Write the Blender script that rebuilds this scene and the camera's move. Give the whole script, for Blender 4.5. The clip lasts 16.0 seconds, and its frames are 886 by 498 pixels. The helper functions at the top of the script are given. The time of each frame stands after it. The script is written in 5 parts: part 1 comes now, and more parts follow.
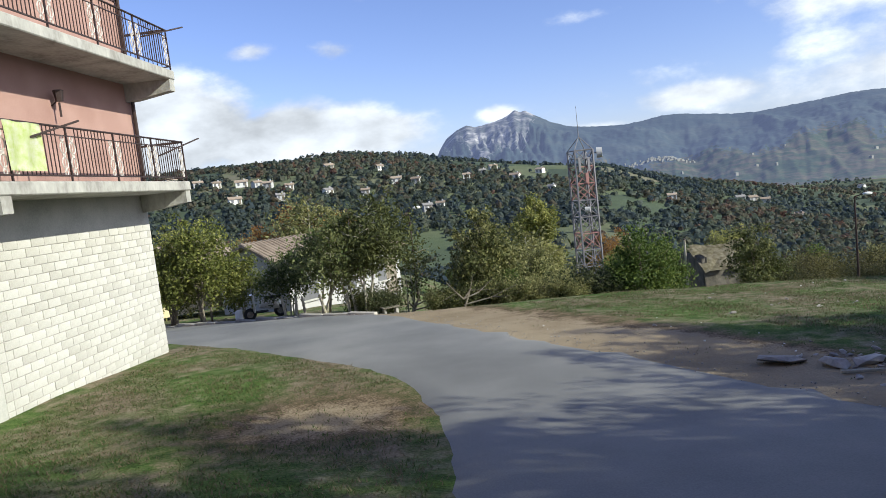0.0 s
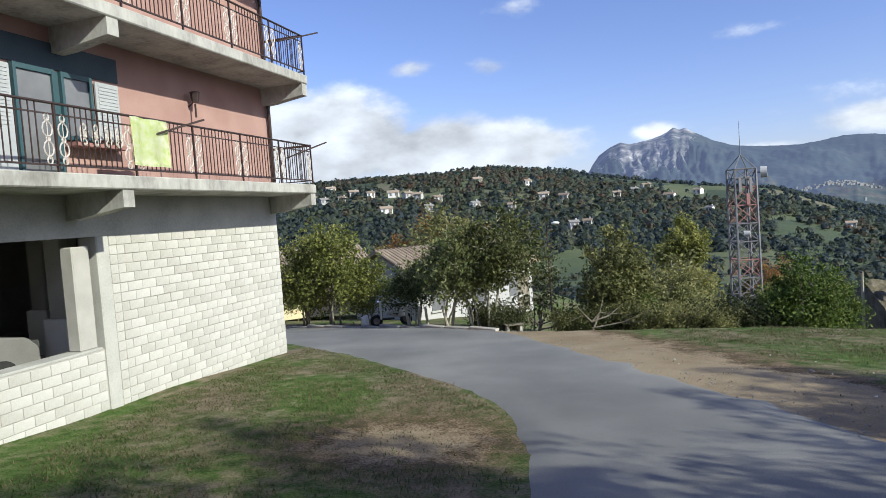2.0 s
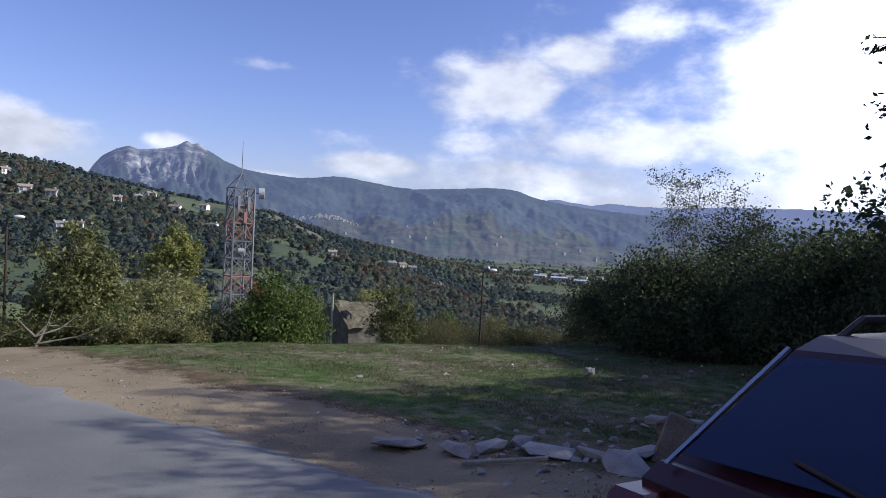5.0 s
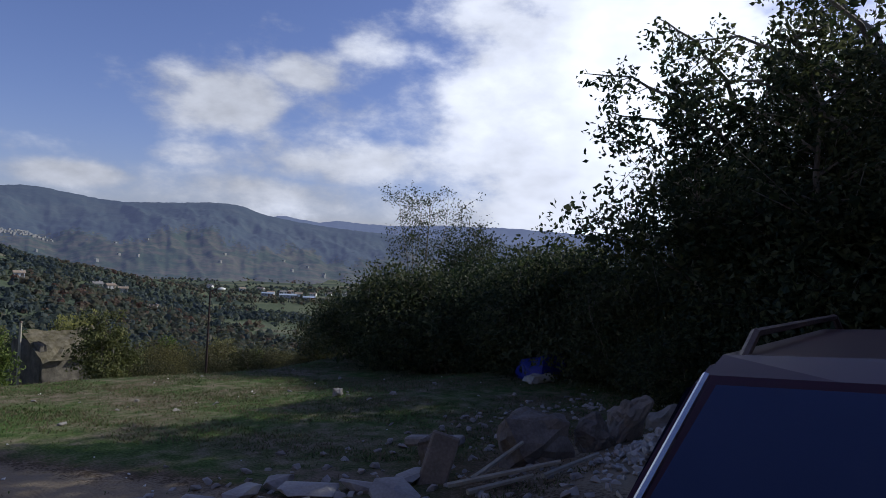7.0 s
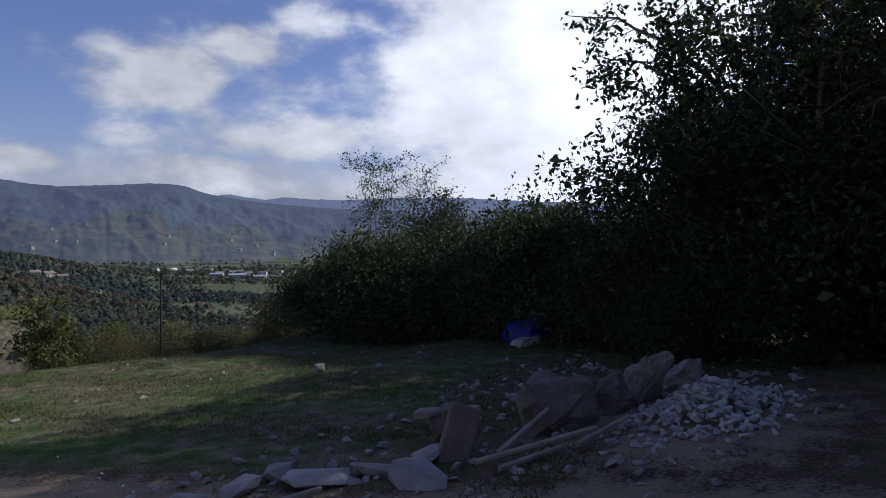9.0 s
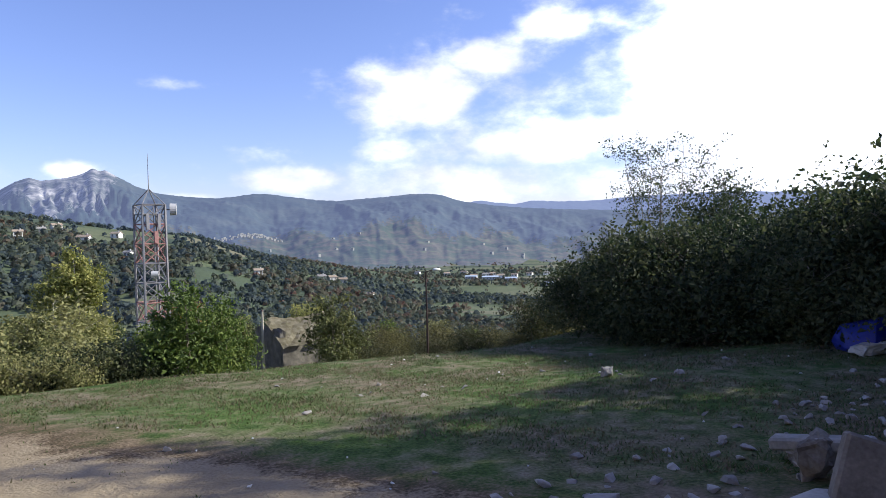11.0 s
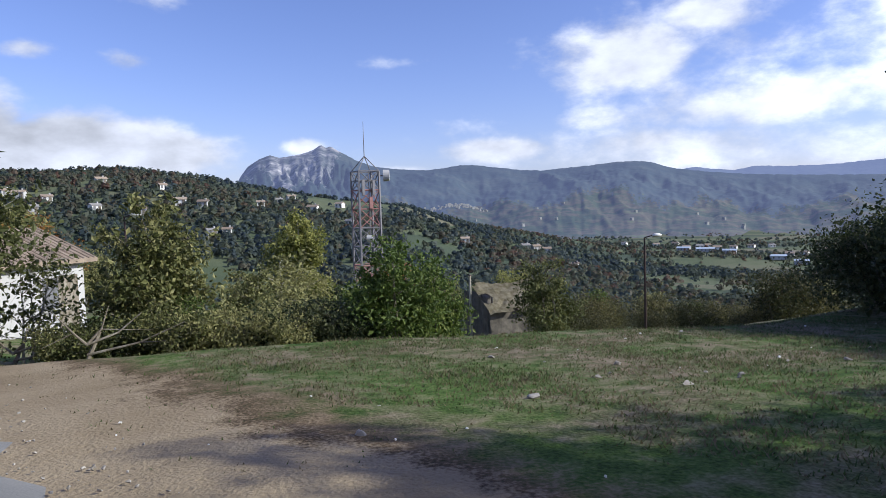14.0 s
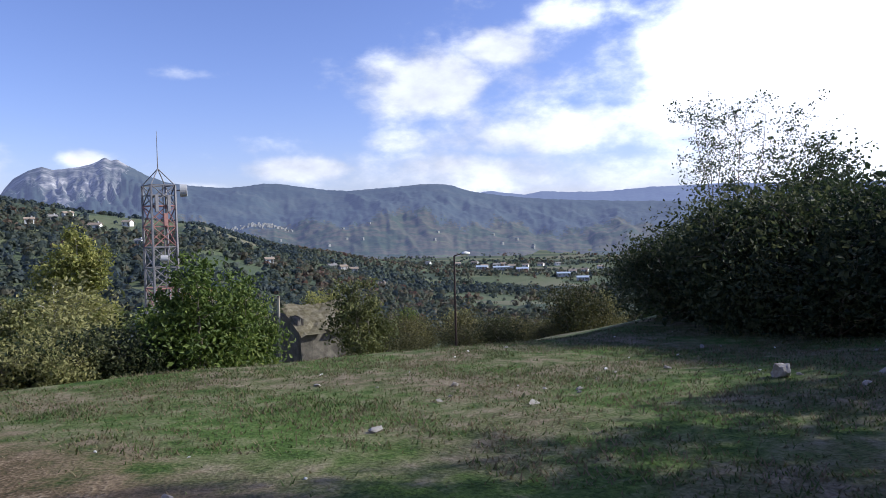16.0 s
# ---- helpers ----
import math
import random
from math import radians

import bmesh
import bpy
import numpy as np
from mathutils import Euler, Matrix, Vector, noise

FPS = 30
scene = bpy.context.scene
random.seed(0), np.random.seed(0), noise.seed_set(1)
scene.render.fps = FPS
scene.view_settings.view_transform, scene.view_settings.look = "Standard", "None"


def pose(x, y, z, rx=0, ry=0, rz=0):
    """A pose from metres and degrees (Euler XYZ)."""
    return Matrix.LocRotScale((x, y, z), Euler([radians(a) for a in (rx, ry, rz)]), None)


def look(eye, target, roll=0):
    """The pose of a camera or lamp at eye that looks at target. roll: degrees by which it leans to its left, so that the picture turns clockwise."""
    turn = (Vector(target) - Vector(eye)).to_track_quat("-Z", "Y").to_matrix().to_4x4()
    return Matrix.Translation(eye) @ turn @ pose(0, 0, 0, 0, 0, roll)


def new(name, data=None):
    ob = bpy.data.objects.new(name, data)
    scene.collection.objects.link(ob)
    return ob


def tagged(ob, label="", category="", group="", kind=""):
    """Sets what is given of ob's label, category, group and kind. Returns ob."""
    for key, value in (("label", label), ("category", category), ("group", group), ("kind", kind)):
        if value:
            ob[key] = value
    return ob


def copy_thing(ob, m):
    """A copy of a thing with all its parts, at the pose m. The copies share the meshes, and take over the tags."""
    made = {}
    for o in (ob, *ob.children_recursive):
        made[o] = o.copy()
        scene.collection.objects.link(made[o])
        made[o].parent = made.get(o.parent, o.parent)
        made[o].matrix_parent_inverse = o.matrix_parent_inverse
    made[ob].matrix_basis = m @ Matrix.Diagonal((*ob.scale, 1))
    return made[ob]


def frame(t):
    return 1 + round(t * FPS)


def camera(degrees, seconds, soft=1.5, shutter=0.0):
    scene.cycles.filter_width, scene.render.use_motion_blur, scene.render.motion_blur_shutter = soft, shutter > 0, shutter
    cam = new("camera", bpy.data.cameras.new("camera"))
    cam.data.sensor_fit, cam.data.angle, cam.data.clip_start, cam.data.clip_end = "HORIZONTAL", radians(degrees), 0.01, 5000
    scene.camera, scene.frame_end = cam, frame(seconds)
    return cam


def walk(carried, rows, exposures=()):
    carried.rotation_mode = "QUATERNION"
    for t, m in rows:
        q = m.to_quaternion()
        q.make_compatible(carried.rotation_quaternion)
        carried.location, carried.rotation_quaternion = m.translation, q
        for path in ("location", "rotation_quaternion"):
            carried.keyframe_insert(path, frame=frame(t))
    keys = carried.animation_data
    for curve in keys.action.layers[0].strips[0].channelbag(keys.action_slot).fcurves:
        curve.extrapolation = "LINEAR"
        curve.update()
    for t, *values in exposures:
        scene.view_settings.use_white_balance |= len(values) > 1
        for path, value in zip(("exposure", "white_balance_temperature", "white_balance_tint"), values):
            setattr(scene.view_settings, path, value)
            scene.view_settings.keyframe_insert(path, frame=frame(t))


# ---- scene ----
cam = camera(67.4, 16.0, soft=0.75)
PATH = [
    (0.0, pose(-0.001, -0.011, 1.600, 84.62, 6.38, 1.02)),
    (0.5, pose(0.139, 0.204, 1.534, 85.80, 5.54, 11.04)),
    (1.0, pose(0.241, 0.472, 1.503, 86.26, 4.74, 14.09)),
    (1.5, pose(0.336, 0.730, 1.472, 85.98, 7.74, 14.19)),
    (2.0, pose(0.459, 0.979, 1.439, 87.07, 4.13, 13.73)),
    (2.5, pose(0.552, 1.267, 1.349, 86.84, 4.11, 8.70)),
    (3.0, pose(0.664, 1.493, 1.314, 88.18, 4.65, 10.70)),
    (3.5, pose(0.835, 1.701, 1.263, 87.66, 2.46, 2.81)),
    (4.0, pose(0.958, 1.951, 1.223, 88.56, 0.57, -10.09)),
    (4.5, pose(1.113, 2.210, 1.156, 89.92, -0.56, -17.76)),
    (5.0, pose(1.242, 2.417, 1.145, 88.03, -3.10, -26.98)),
    (5.2, pose(1.253, 2.418, 1.134, 88.50, -3.25, -29.83)),
    (7.3, pose(1.416, 3.248, 1.091, 90.72, -2.19, -51.66)),
    (7.5, pose(1.416, 3.301, 1.085, 90.84, -1.82, -52.48)),
    (8.0, pose(1.498, 3.535, 0.982, 90.59, -4.73, -57.37)),
    (8.5, pose(1.560, 3.806, 0.952, 88.83, -3.25, -58.17)),
    (9.0, pose(1.687, 4.106, 0.884, 88.34, -0.42, -54.39)),
    (9.5, pose(1.727, 4.417, 0.828, 87.74, -0.91, -52.44)),
    (10.0, pose(1.814, 4.711, 0.815, 86.29, -0.35, -47.55)),
    (10.2, pose(1.864, 4.831, 0.784, 87.50, 0.61, -43.62)),
    (12.3, pose(2.853, 6.544, 0.420, 87.66, 0.92, -29.01)),
    (12.5, pose(2.859, 6.649, 0.405, 87.00, 1.11, -28.97)),
    (13.0, pose(2.856, 6.960, 0.358, 87.33, 1.12, -21.54)),
    (13.5, pose(2.862, 7.259, 0.291, 86.52, 0.78, -15.67)),
    (14.0, pose(2.827, 7.560, 0.241, 86.60, 1.79, -15.85)),
    (14.5, pose(2.832, 7.819, 0.194, 87.50, 2.41, -14.79)),
    (15.0, pose(2.864, 8.064, 0.192, 87.76, 1.52, -21.84)),
    (15.5, pose(2.834, 8.245, 0.163, 87.21, 1.88, -26.49)),
    (16.0, pose(2.864, 8.399, 0.140, 87.89, 1.35, -32.44)),
]
EXPOSURES = [(0.0, 0.43, 6500, 0), (1.5, 0.38, 6400, 1), (3.0, 0.2, 6200, 0), (4.0, 0.1, 6050, -1), (5.0, 0.1, 6050, 9), (7.3, -0.5, 6200, 7), (9.6, -0.5, 6350, 7),
             (10.0, 0.52, 6550, 5), (10.2, 0.6, 6500, 6), (12.5, 0.5, 6300, 6), (13.5, 0.33, 6200, 6), (14.5, 0.22, 6050, 8), (16.0, 0.3, 6100, 8)]
walk(cam, PATH, EXPOSURES)

# ---- world and sun ----
SUN_AZ, SUN_EL = 114.0, 30.0


def math_node(nt, op, a, b=None, clamp=False):
    n = nt.nodes.new("ShaderNodeMath")
    n.operation, n.use_clamp = op, clamp
    for k, v in enumerate((a, b)):
        if v is None:
            continue
        if isinstance(v, (int, float)):
            n.inputs[k].default_value = v
        else:
            nt.links.new(v, n.inputs[k])
    return n.outputs[0]


def make_world():
    w = bpy.data.worlds.new("sky")
    scene.world = w
    w.use_nodes = True
    nt = w.node_tree
    nt.nodes.clear()
    tc = nt.nodes.new("ShaderNodeTexCoord")
    sep = nt.nodes.new("ShaderNodeSeparateXYZ")
    nt.links.new(tc.outputs["Generated"], sep.inputs[0])
    X, Y, Z = sep.outputs
    deg = 180 / math.pi
    az = math_node(nt, "MULTIPLY", math_node(nt, "ARCTAN2", X, Y), deg)
    el = math_node(nt, "MULTIPLY", math_node(nt, "ARCSINE", Z), deg)
    sky = nt.nodes.new("ShaderNodeTexSky")
    sky.sky_type, sky.sun_disc = "NISHITA", False
    sky.sun_elevation, sky.sun_rotation = radians(SUN_EL), radians(SUN_AZ)
    sky.air_density, sky.dust_density, sky.ozone_density = 1.0, 0.6, 2.0
    # cloud fields: azimuth, elevation, half widths, weight
    clouds = [(-25, 6.6, 9, 3.6, 1.75), (-12, 5.3, 9, 2.5, 1.6), (-34, 8.0, 9, 4.4, 1.6), (-22, 9.5, 4, 1.8, 1.0),
              (-16, 12.3, 2.6, 0.9, 0.72), (-9, 12.0, 2.2, 0.9, 0.66), (12, 12.4, 4.0, 0.8, 0.6), (-6, 16.5, 3.5, 1.2, 0.62),
              (4.2, 5.6, 1.6, 0.7, 0.85), (21, 4.9, 6, 1.3, 1.0), (13, 3.4, 4, 0.6, 0.7),
              (31, 12.0, 6.5, 3.2, 1.15), (41, 7.6, 11, 2.6, 0.98), (29, 7.0, 5, 1.5, 0.7), (38, 14.5, 6, 2.5, 0.85), (43, 17, 5, 3, 0.7),
              (64, 13.0, 15, 14, 1.5), (58, 4.0, 14, 2.5, 1.0), (98, 20.0, 20, 12, 1.0), (37, 10.5, 15, 8, 0.6), (33, 4.8, 24, 2.6, 0.72), (-70, 14, 16, 6, 0.9), (-120, 22, 20, 7, 0.9), (170, 25, 22, 8, 0.9)]
    total = None
    for a0, e0, wa, we, s in clouds:
        u = math_node(nt, "DIVIDE", math_node(nt, "SUBTRACT", az, a0), wa)
        v = math_node(nt, "DIVIDE", math_node(nt, "SUBTRACT", el, e0), we)
        r = math_node(nt, "ADD", math_node(nt, "MULTIPLY", u, u), math_node(nt, "MULTIPLY", v, v))
        g = math_node(nt, "MULTIPLY", math_node(nt, "EXPONENT", math_node(nt, "MULTIPLY", r, -0.8)), s)
        total = g if total is None else math_node(nt, "MAXIMUM", total, g)
    mp = nt.nodes.new("ShaderNodeMapping")
    mp.inputs["Scale"].default_value = (1, 1, 1.9)
    nt.links.new(tc.outputs["Generated"], mp.inputs[0])
    fine = nt.nodes.new("ShaderNodeTexNoise")
    fine.inputs["Scale"].default_value, fine.inputs["Detail"].default_value, fine.inputs["Roughness"].default_value = 9.0, 9.0, 0.58
    nt.links.new(mp.outputs[0], fine.inputs["Vector"])
    wisp = nt.nodes.new("ShaderNodeTexNoise")
    wisp.inputs["Scale"].default_value, wisp.inputs["Detail"].default_value = 7.0, 6.0
    nt.links.new(mp.outputs[0], wisp.inputs["Vector"])
    body = math_node(nt, "ADD", total, math_node(nt, "MULTIPLY", math_node(nt, "SUBTRACT", fine.outputs[0], 0.5), 1.5))
    rng = nt.nodes.new("ShaderNodeMapRange")
    rng.interpolation_type = "SMOOTHSTEP"
    rng.inputs[1].default_value, rng.inputs[2].default_value = 0.34, 0.92
    nt.links.new(body, rng.inputs[0])
    cover = rng.outputs[0]
    # cloud brightness: shaded bodies, bright rims, a bright veil towards the sun
    shade = nt.nodes.new("ShaderNodeMapRange")
    shade.inputs[1].default_value, shade.inputs[2].default_value = 0.35, 0.68
    shade.inputs[3].default_value, shade.inputs[4].default_value = 0.5, 1.25
    nt.links.new(math_node(nt, "ADD", math_node(nt, "MULTIPLY", wisp.outputs[0], 0.6), math_node(nt, "MULTIPLY", fine.outputs[0], 0.4)), shade.inputs[0])
    du = math_node(nt, "DIVIDE", math_node(nt, "SUBTRACT", az, 70.0), 22.0)
    dv = math_node(nt, "DIVIDE", math_node(nt, "SUBTRACT", el, 14.0), 15.0)
    glow = math_node(nt, "EXPONENT", math_node(nt, "MULTIPLY", math_node(nt, "ADD", math_node(nt, "MULTIPLY", du, du), math_node(nt, "MULTIPLY", dv, dv)), -1.0))
    bright = math_node(nt, "ADD", math_node(nt, "MULTIPLY", shade.outputs[0], CLOUD), math_node(nt, "MULTIPLY", glow, CLOUD * 1.2))
    tint = nt.nodes.new("ShaderNodeCombineColor")
    for k, f in enumerate((0.92, 0.94, 1.08)):
        nt.links.new(math_node(nt, "MULTIPLY", bright, f), tint.inputs[k])
    mix = nt.nodes.new("ShaderNodeMix")
    mix.data_type = "RGBA"
    nt.links.new(cover, mix.inputs["Factor"])
    tone = nt.nodes.new("ShaderNodeMix")
    tone.data_type, tone.blend_type = "RGBA", "MULTIPLY"
    tone.inputs["Factor"].default_value = 1.0
    tone.inputs["B"].default_value = SKY_TINT
    nt.links.new(sky.outputs[0], tone.inputs["A"])
    nt.links.new(tone.outputs["Result"], mix.inputs["A"])
    nt.links.new(tint.outputs[0], mix.inputs["B"])
    bg = nt.nodes.new("ShaderNodeBackground")
    bg.inputs[1].default_value = 0.1
    nt.links.new(mix.outputs["Result"], bg.inputs[0])
    out = nt.nodes.new("ShaderNodeOutputWorld")
    nt.links.new(bg.outputs[0], out.inputs[0])


CLOUD = 8.4
SKY_TINT = (1.12, 1.04, 1.46, 1)
make_world()
sun_data = bpy.data.lights.new("sun", "SUN")
sun_data.energy, sun_data.angle, sun_data.color = 4.8, radians(0.6), (0.97, 0.93, 0.82)
sun = new("sun", sun_data)
sa, se = radians(SUN_AZ), radians(SUN_EL)
sun.matrix_world = look((30, 0, 40), Vector((30, 0, 40)) - Vector((math.sin(sa) * math.cos(se), math.cos(sa) * math.cos(se), math.sin(se))))


# ---- materials ----
def material(name, colors, rough=0.8, scale=4.0, fine=40.0, bump=0.3, metal=0.0, spec=0.4, vary=0.0, dist=0.02, stretch=(1, 1, 1)):
    """Colours blended by coarse noise and fine grain, with a bump; vary: spread between objects and islands."""
    m = bpy.data.materials.new(name)
    m.use_nodes = True
    nt = m.node_tree
    b = nt.nodes["Principled BSDF"]
    tc = nt.nodes.new("ShaderNodeTexCoord")
    mp = nt.nodes.new("ShaderNodeMapping")
    mp.inputs["Scale"].default_value = stretch
    nt.links.new(tc.outputs["Object"], mp.inputs[0])
    n1, n2 = nt.nodes.new("ShaderNodeTexNoise"), nt.nodes.new("ShaderNodeTexNoise")
    for n, s in ((n1, scale), (n2, fine)):
        n.inputs["Scale"].default_value, n.inputs["Detail"].default_value = s, 5.0
        nt.links.new(mp.outputs[0], n.inputs["Vector"])
    f = math_node(nt, "ADD", math_node(nt, "MULTIPLY", n1.outputs[0], 0.65), math_node(nt, "MULTIPLY", n2.outputs[0], 0.35))
    if vary:
        geo, info = nt.nodes.new("ShaderNodeNewGeometry"), nt.nodes.new("ShaderNodeObjectInfo")
        r = math_node(nt, "ADD", geo.outputs["Random Per Island"], info.outputs["Random"])
        f = math_node(nt, "ADD", f, math_node(nt, "MULTIPLY", math_node(nt, "SUBTRACT", r, 1.0), vary))
    ramp = nt.nodes.new("ShaderNodeValToRGB")
    while len(ramp.color_ramp.elements) < len(colors):
        ramp.color_ramp.elements.new(0.5)
    for k, c in enumerate(colors):
        e = ramp.color_ramp.elements[k]
        e.position = 0.32 + 0.36 * k / max(1, len(colors) - 1)
        e.color = (*c, 1)
    nt.links.new(f, ramp.inputs[0])
    nt.links.new(ramp.outputs[0], b.inputs["Base Color"])
    b.inputs["Roughness"].default_value, b.inputs["Metallic"].default_value = rough, metal
    b.inputs["Specular IOR Level"].default_value = spec
    if bump:
        bp = nt.nodes.new("ShaderNodeBump")
        bp.inputs["Strength"].default_value, bp.inputs["Distance"].default_value = bump, dist
        nt.links.new(f, bp.inputs["Height"])
        nt.links.new(bp.outputs[0], b.inputs["Normal"])
    return m


def leafy(name, colors, vary=0.5, through_light=0.4):
    m = material(name, colors, 0.6, 0.6, 8.0, 0.0, spec=0.3, vary=vary)
    nt = m.node_tree
    b = nt.nodes["Principled BSDF"]
    tr = nt.nodes.new("ShaderNodeBsdfTranslucent")
    mix = nt.nodes.new("ShaderNodeMixShader")
    mix.inputs[0].default_value = through_light
    src = b.inputs["Base Color"].links[0].from_socket
    nt.links.new(src, tr.inputs[0])
    nt.links.new(b.outputs[0], mix.inputs[1])
    nt.links.new(tr.outputs[0], mix.inputs[2])
    nt.links.new(mix.outputs[0], nt.nodes["Material Output"].inputs[0])
    return m


M = dict(
    asphalt=material("asphalt", [(0.13, 0.128, 0.125), (0.19, 0.186, 0.18), (0.26, 0.25, 0.235)], 0.85, 0.5, 60, 0.35, dist=0.01),
    concrete=material("concrete", [(0.34, 0.33, 0.31), (0.44, 0.43, 0.40), (0.52, 0.50, 0.47)], 0.85, 1.6, 30, 0.3),
    block=material("block", [(0.40, 0.38, 0.345), (0.485, 0.465, 0.43), (0.565, 0.545, 0.51)], 0.9, 2.5, 45, 0.4, vary=0.2, dist=0.01),
    mortar=material("mortar", [(0.36, 0.34, 0.315), (0.46, 0.44, 0.41)], 0.95, 3, 50, 0.4, dist=0.01),
    stucco=material("stucco", [(0.30, 0.175, 0.15), (0.36, 0.22, 0.19), (0.43, 0.275, 0.24)], 0.9, 1.2, 40, 0.35, dist=0.01),
    white=material("white", [(0.66, 0.64, 0.60), (0.78, 0.77, 0.74)], 0.7, 1.5, 30, 0.15),
    grey_wall=material("grey_wall", [(0.40, 0.39, 0.39), (0.50, 0.49, 0.48)], 0.9, 1.0, 30, 0.2),
    blue=material("blue", [(0.03, 0.07, 0.085), (0.05, 0.095, 0.11)], 0.5, 2, 30, 0.1),
    slate=material("slate", [(0.035, 0.055, 0.075), (0.06, 0.085, 0.11)], 0.7, 2, 30, 0.1),
    slab=material("slab", [(0.22, 0.205, 0.185), (0.38, 0.365, 0.335), (0.50, 0.48, 0.44)], 0.9, 2.2, 14, 0.5, stretch=(1, 1, 0.5)),
    shutter=material("shutter", [(0.34, 0.35, 0.37), (0.42, 0.43, 0.44)], 0.6, 2, 30, 0.1),
    glass_dark=material("glass_dark", [(0.12, 0.12, 0.13), (0.20, 0.20, 0.21)], 0.3, 1, 5, 0.0, spec=0.6),
    iron=material("iron", [(0.045, 0.03, 0.028), (0.085, 0.058, 0.052)], 0.5, 6, 60, 0.2, metal=0.5),
    iron_white=material("iron_white", [(0.42, 0.38, 0.35), (0.54, 0.49, 0.46)], 0.5, 6, 60, 0.2),
    steel=material("steel", [(0.17, 0.16, 0.17), (0.27, 0.26, 0.27)], 0.5, 3, 30, 0.1, metal=0.3),
    steel_red=material("steel_red", [(0.26, 0.12, 0.11), (0.34, 0.18, 0.16)], 0.6, 3, 30, 0.1),
    bark=material("bark", [(0.10, 0.08, 0.06), (0.20, 0.17, 0.13), (0.32, 0.29, 0.24)], 0.9, 5, 40, 0.6, stretch=(1, 1, 0.25)),
    bark_pale=material("bark_pale", [(0.30, 0.27, 0.21), (0.45, 0.42, 0.34)], 0.9, 5, 40, 0.5, stretch=(1, 1, 0.25)),
    rock_dark=material("rock_dark", [(0.13, 0.108, 0.088), (0.22, 0.188, 0.155), (0.32, 0.28, 0.24)], 0.95, 2.5, 30, 0.7, vary=0.2),
    rock=material("rock", [(0.24, 0.22, 0.20), (0.36, 0.33, 0.30), (0.46, 0.43, 0.39)], 0.9, 3, 30, 0.6, vary=0.2),
    roof_tile=material("roof_tile", [(0.22, 0.17, 0.13), (0.32, 0.25, 0.19), (0.40, 0.32, 0.25)], 0.85, 2, 20, 0.3, vary=0.3),
    leaf_green=leafy("leaf_green", [(0.058, 0.082, 0.026), (0.115, 0.145, 0.048), (0.21, 0.225, 0.095)]),
    leaf_fresh=leafy("leaf_fresh", [(0.070, 0.110, 0.024), (0.145, 0.200, 0.045), (0.26, 0.30, 0.085)]),
    leaf_olive=leafy("leaf_olive", [(0.08, 0.092, 0.03), (0.17, 0.178, 0.062), (0.30, 0.285, 0.12)]),
    leaf_yellow=leafy("leaf_yellow", [(0.11, 0.128, 0.030), (0.22, 0.235, 0.058), (0.36, 0.345, 0.11)]),
    leaf_scrub=leafy("leaf_scrub", [(0.045, 0.050, 0.018), (0.095, 0.090, 0.035), (0.18, 0.16, 0.06)]),
    leaf_dark=leafy("leaf_dark", [(0.026, 0.042, 0.018), (0.058, 0.074, 0.030), (0.105, 0.115, 0.052)]),
    leaf_red=leafy("leaf_red", [(0.14, 0.05, 0.02), (0.26, 0.10, 0.03), (0.33, 0.18, 0.05)]),
)


# ---- building helpers ----
def mesh_of(name, verts, faces, mat=None, smooth=False):
    me = bpy.data.meshes.new(name)
    me.from_pydata(verts, [], faces)
    if mat:
        me.materials.append(mat)
    if smooth:
        me.polygons.foreach_set("use_smooth", [True] * len(me.polygons))
    me.update()
    return me


def from_bm(name, bm, mat, smooth=False):
    me = bpy.data.meshes.new(name)
    bm.normal_update()
    bm.to_mesh(me)
    bm.free()
    me.materials.append(mat)
    if smooth:
        me.polygons.foreach_set("use_smooth", [True] * len(me.polygons))
    return me


def part(name, bm, mat, parent, label="", smooth=False):
    """A bmesh or mesh as one object under its parent, in the parent's own frame."""
    me = bm if isinstance(bm, bpy.types.Mesh) else from_bm(name, bm, mat, smooth)
    ob = new(name, me)
    ob.parent = parent
    return tagged(ob, label)


def thing(name, m, label, category, group="", kind=""):
    ob = new(name)
    ob.matrix_basis = m
    ob.empty_display_size = 0.2
    return tagged(ob, label, category, group, kind)


def solid(name, bm, mat, m, label, category, group="", kind="", smooth=False):
    ob = new(name, bm if isinstance(bm, bpy.types.Mesh) else from_bm(name, bm, mat, smooth))
    ob.matrix_basis = m
    return tagged(ob, label, category, group, kind)


def add_box(bm, x0, x1, y0, y1, z0, z1, bevel=0.0):
    r = bmesh.ops.create_cube(bm, size=1.0, matrix=Matrix.LocRotScale(((x0 + x1) / 2, (y0 + y1) / 2, (z0 + z1) / 2), None, (x1 - x0, y1 - y0, z1 - z0)))
    if bevel:
        es = list({e for v in r["verts"] for e in v.link_edges})
        bmesh.ops.bevel(bm, geom=es, offset=bevel, segments=1, affect="EDGES")
    return bm


def box(x0, x1, y0, y1, z0, z1, bevel=0.0):
    return add_box(bmesh.new(), x0, x1, y0, y1, z0, z1, bevel)


def add_rod(bm, a, b, r0, r1=None, n=6):
    """A tapered rod from a to b."""
    a, b = Vector(a), Vector(b)
    d = b - a
    m = Matrix.Translation((a + b) / 2) @ d.to_track_quat("Z", "Y").to_matrix().to_4x4()
    bmesh.ops.create_cone(bm, cap_ends=True, segments=n, radius1=r0, radius2=r0 if r1 is None else r1, depth=d.length, matrix=m)
    return bm


def rod(a, b, r0, r1=None, n=6):
    return add_rod(bmesh.new(), a, b, r0, r1, n)


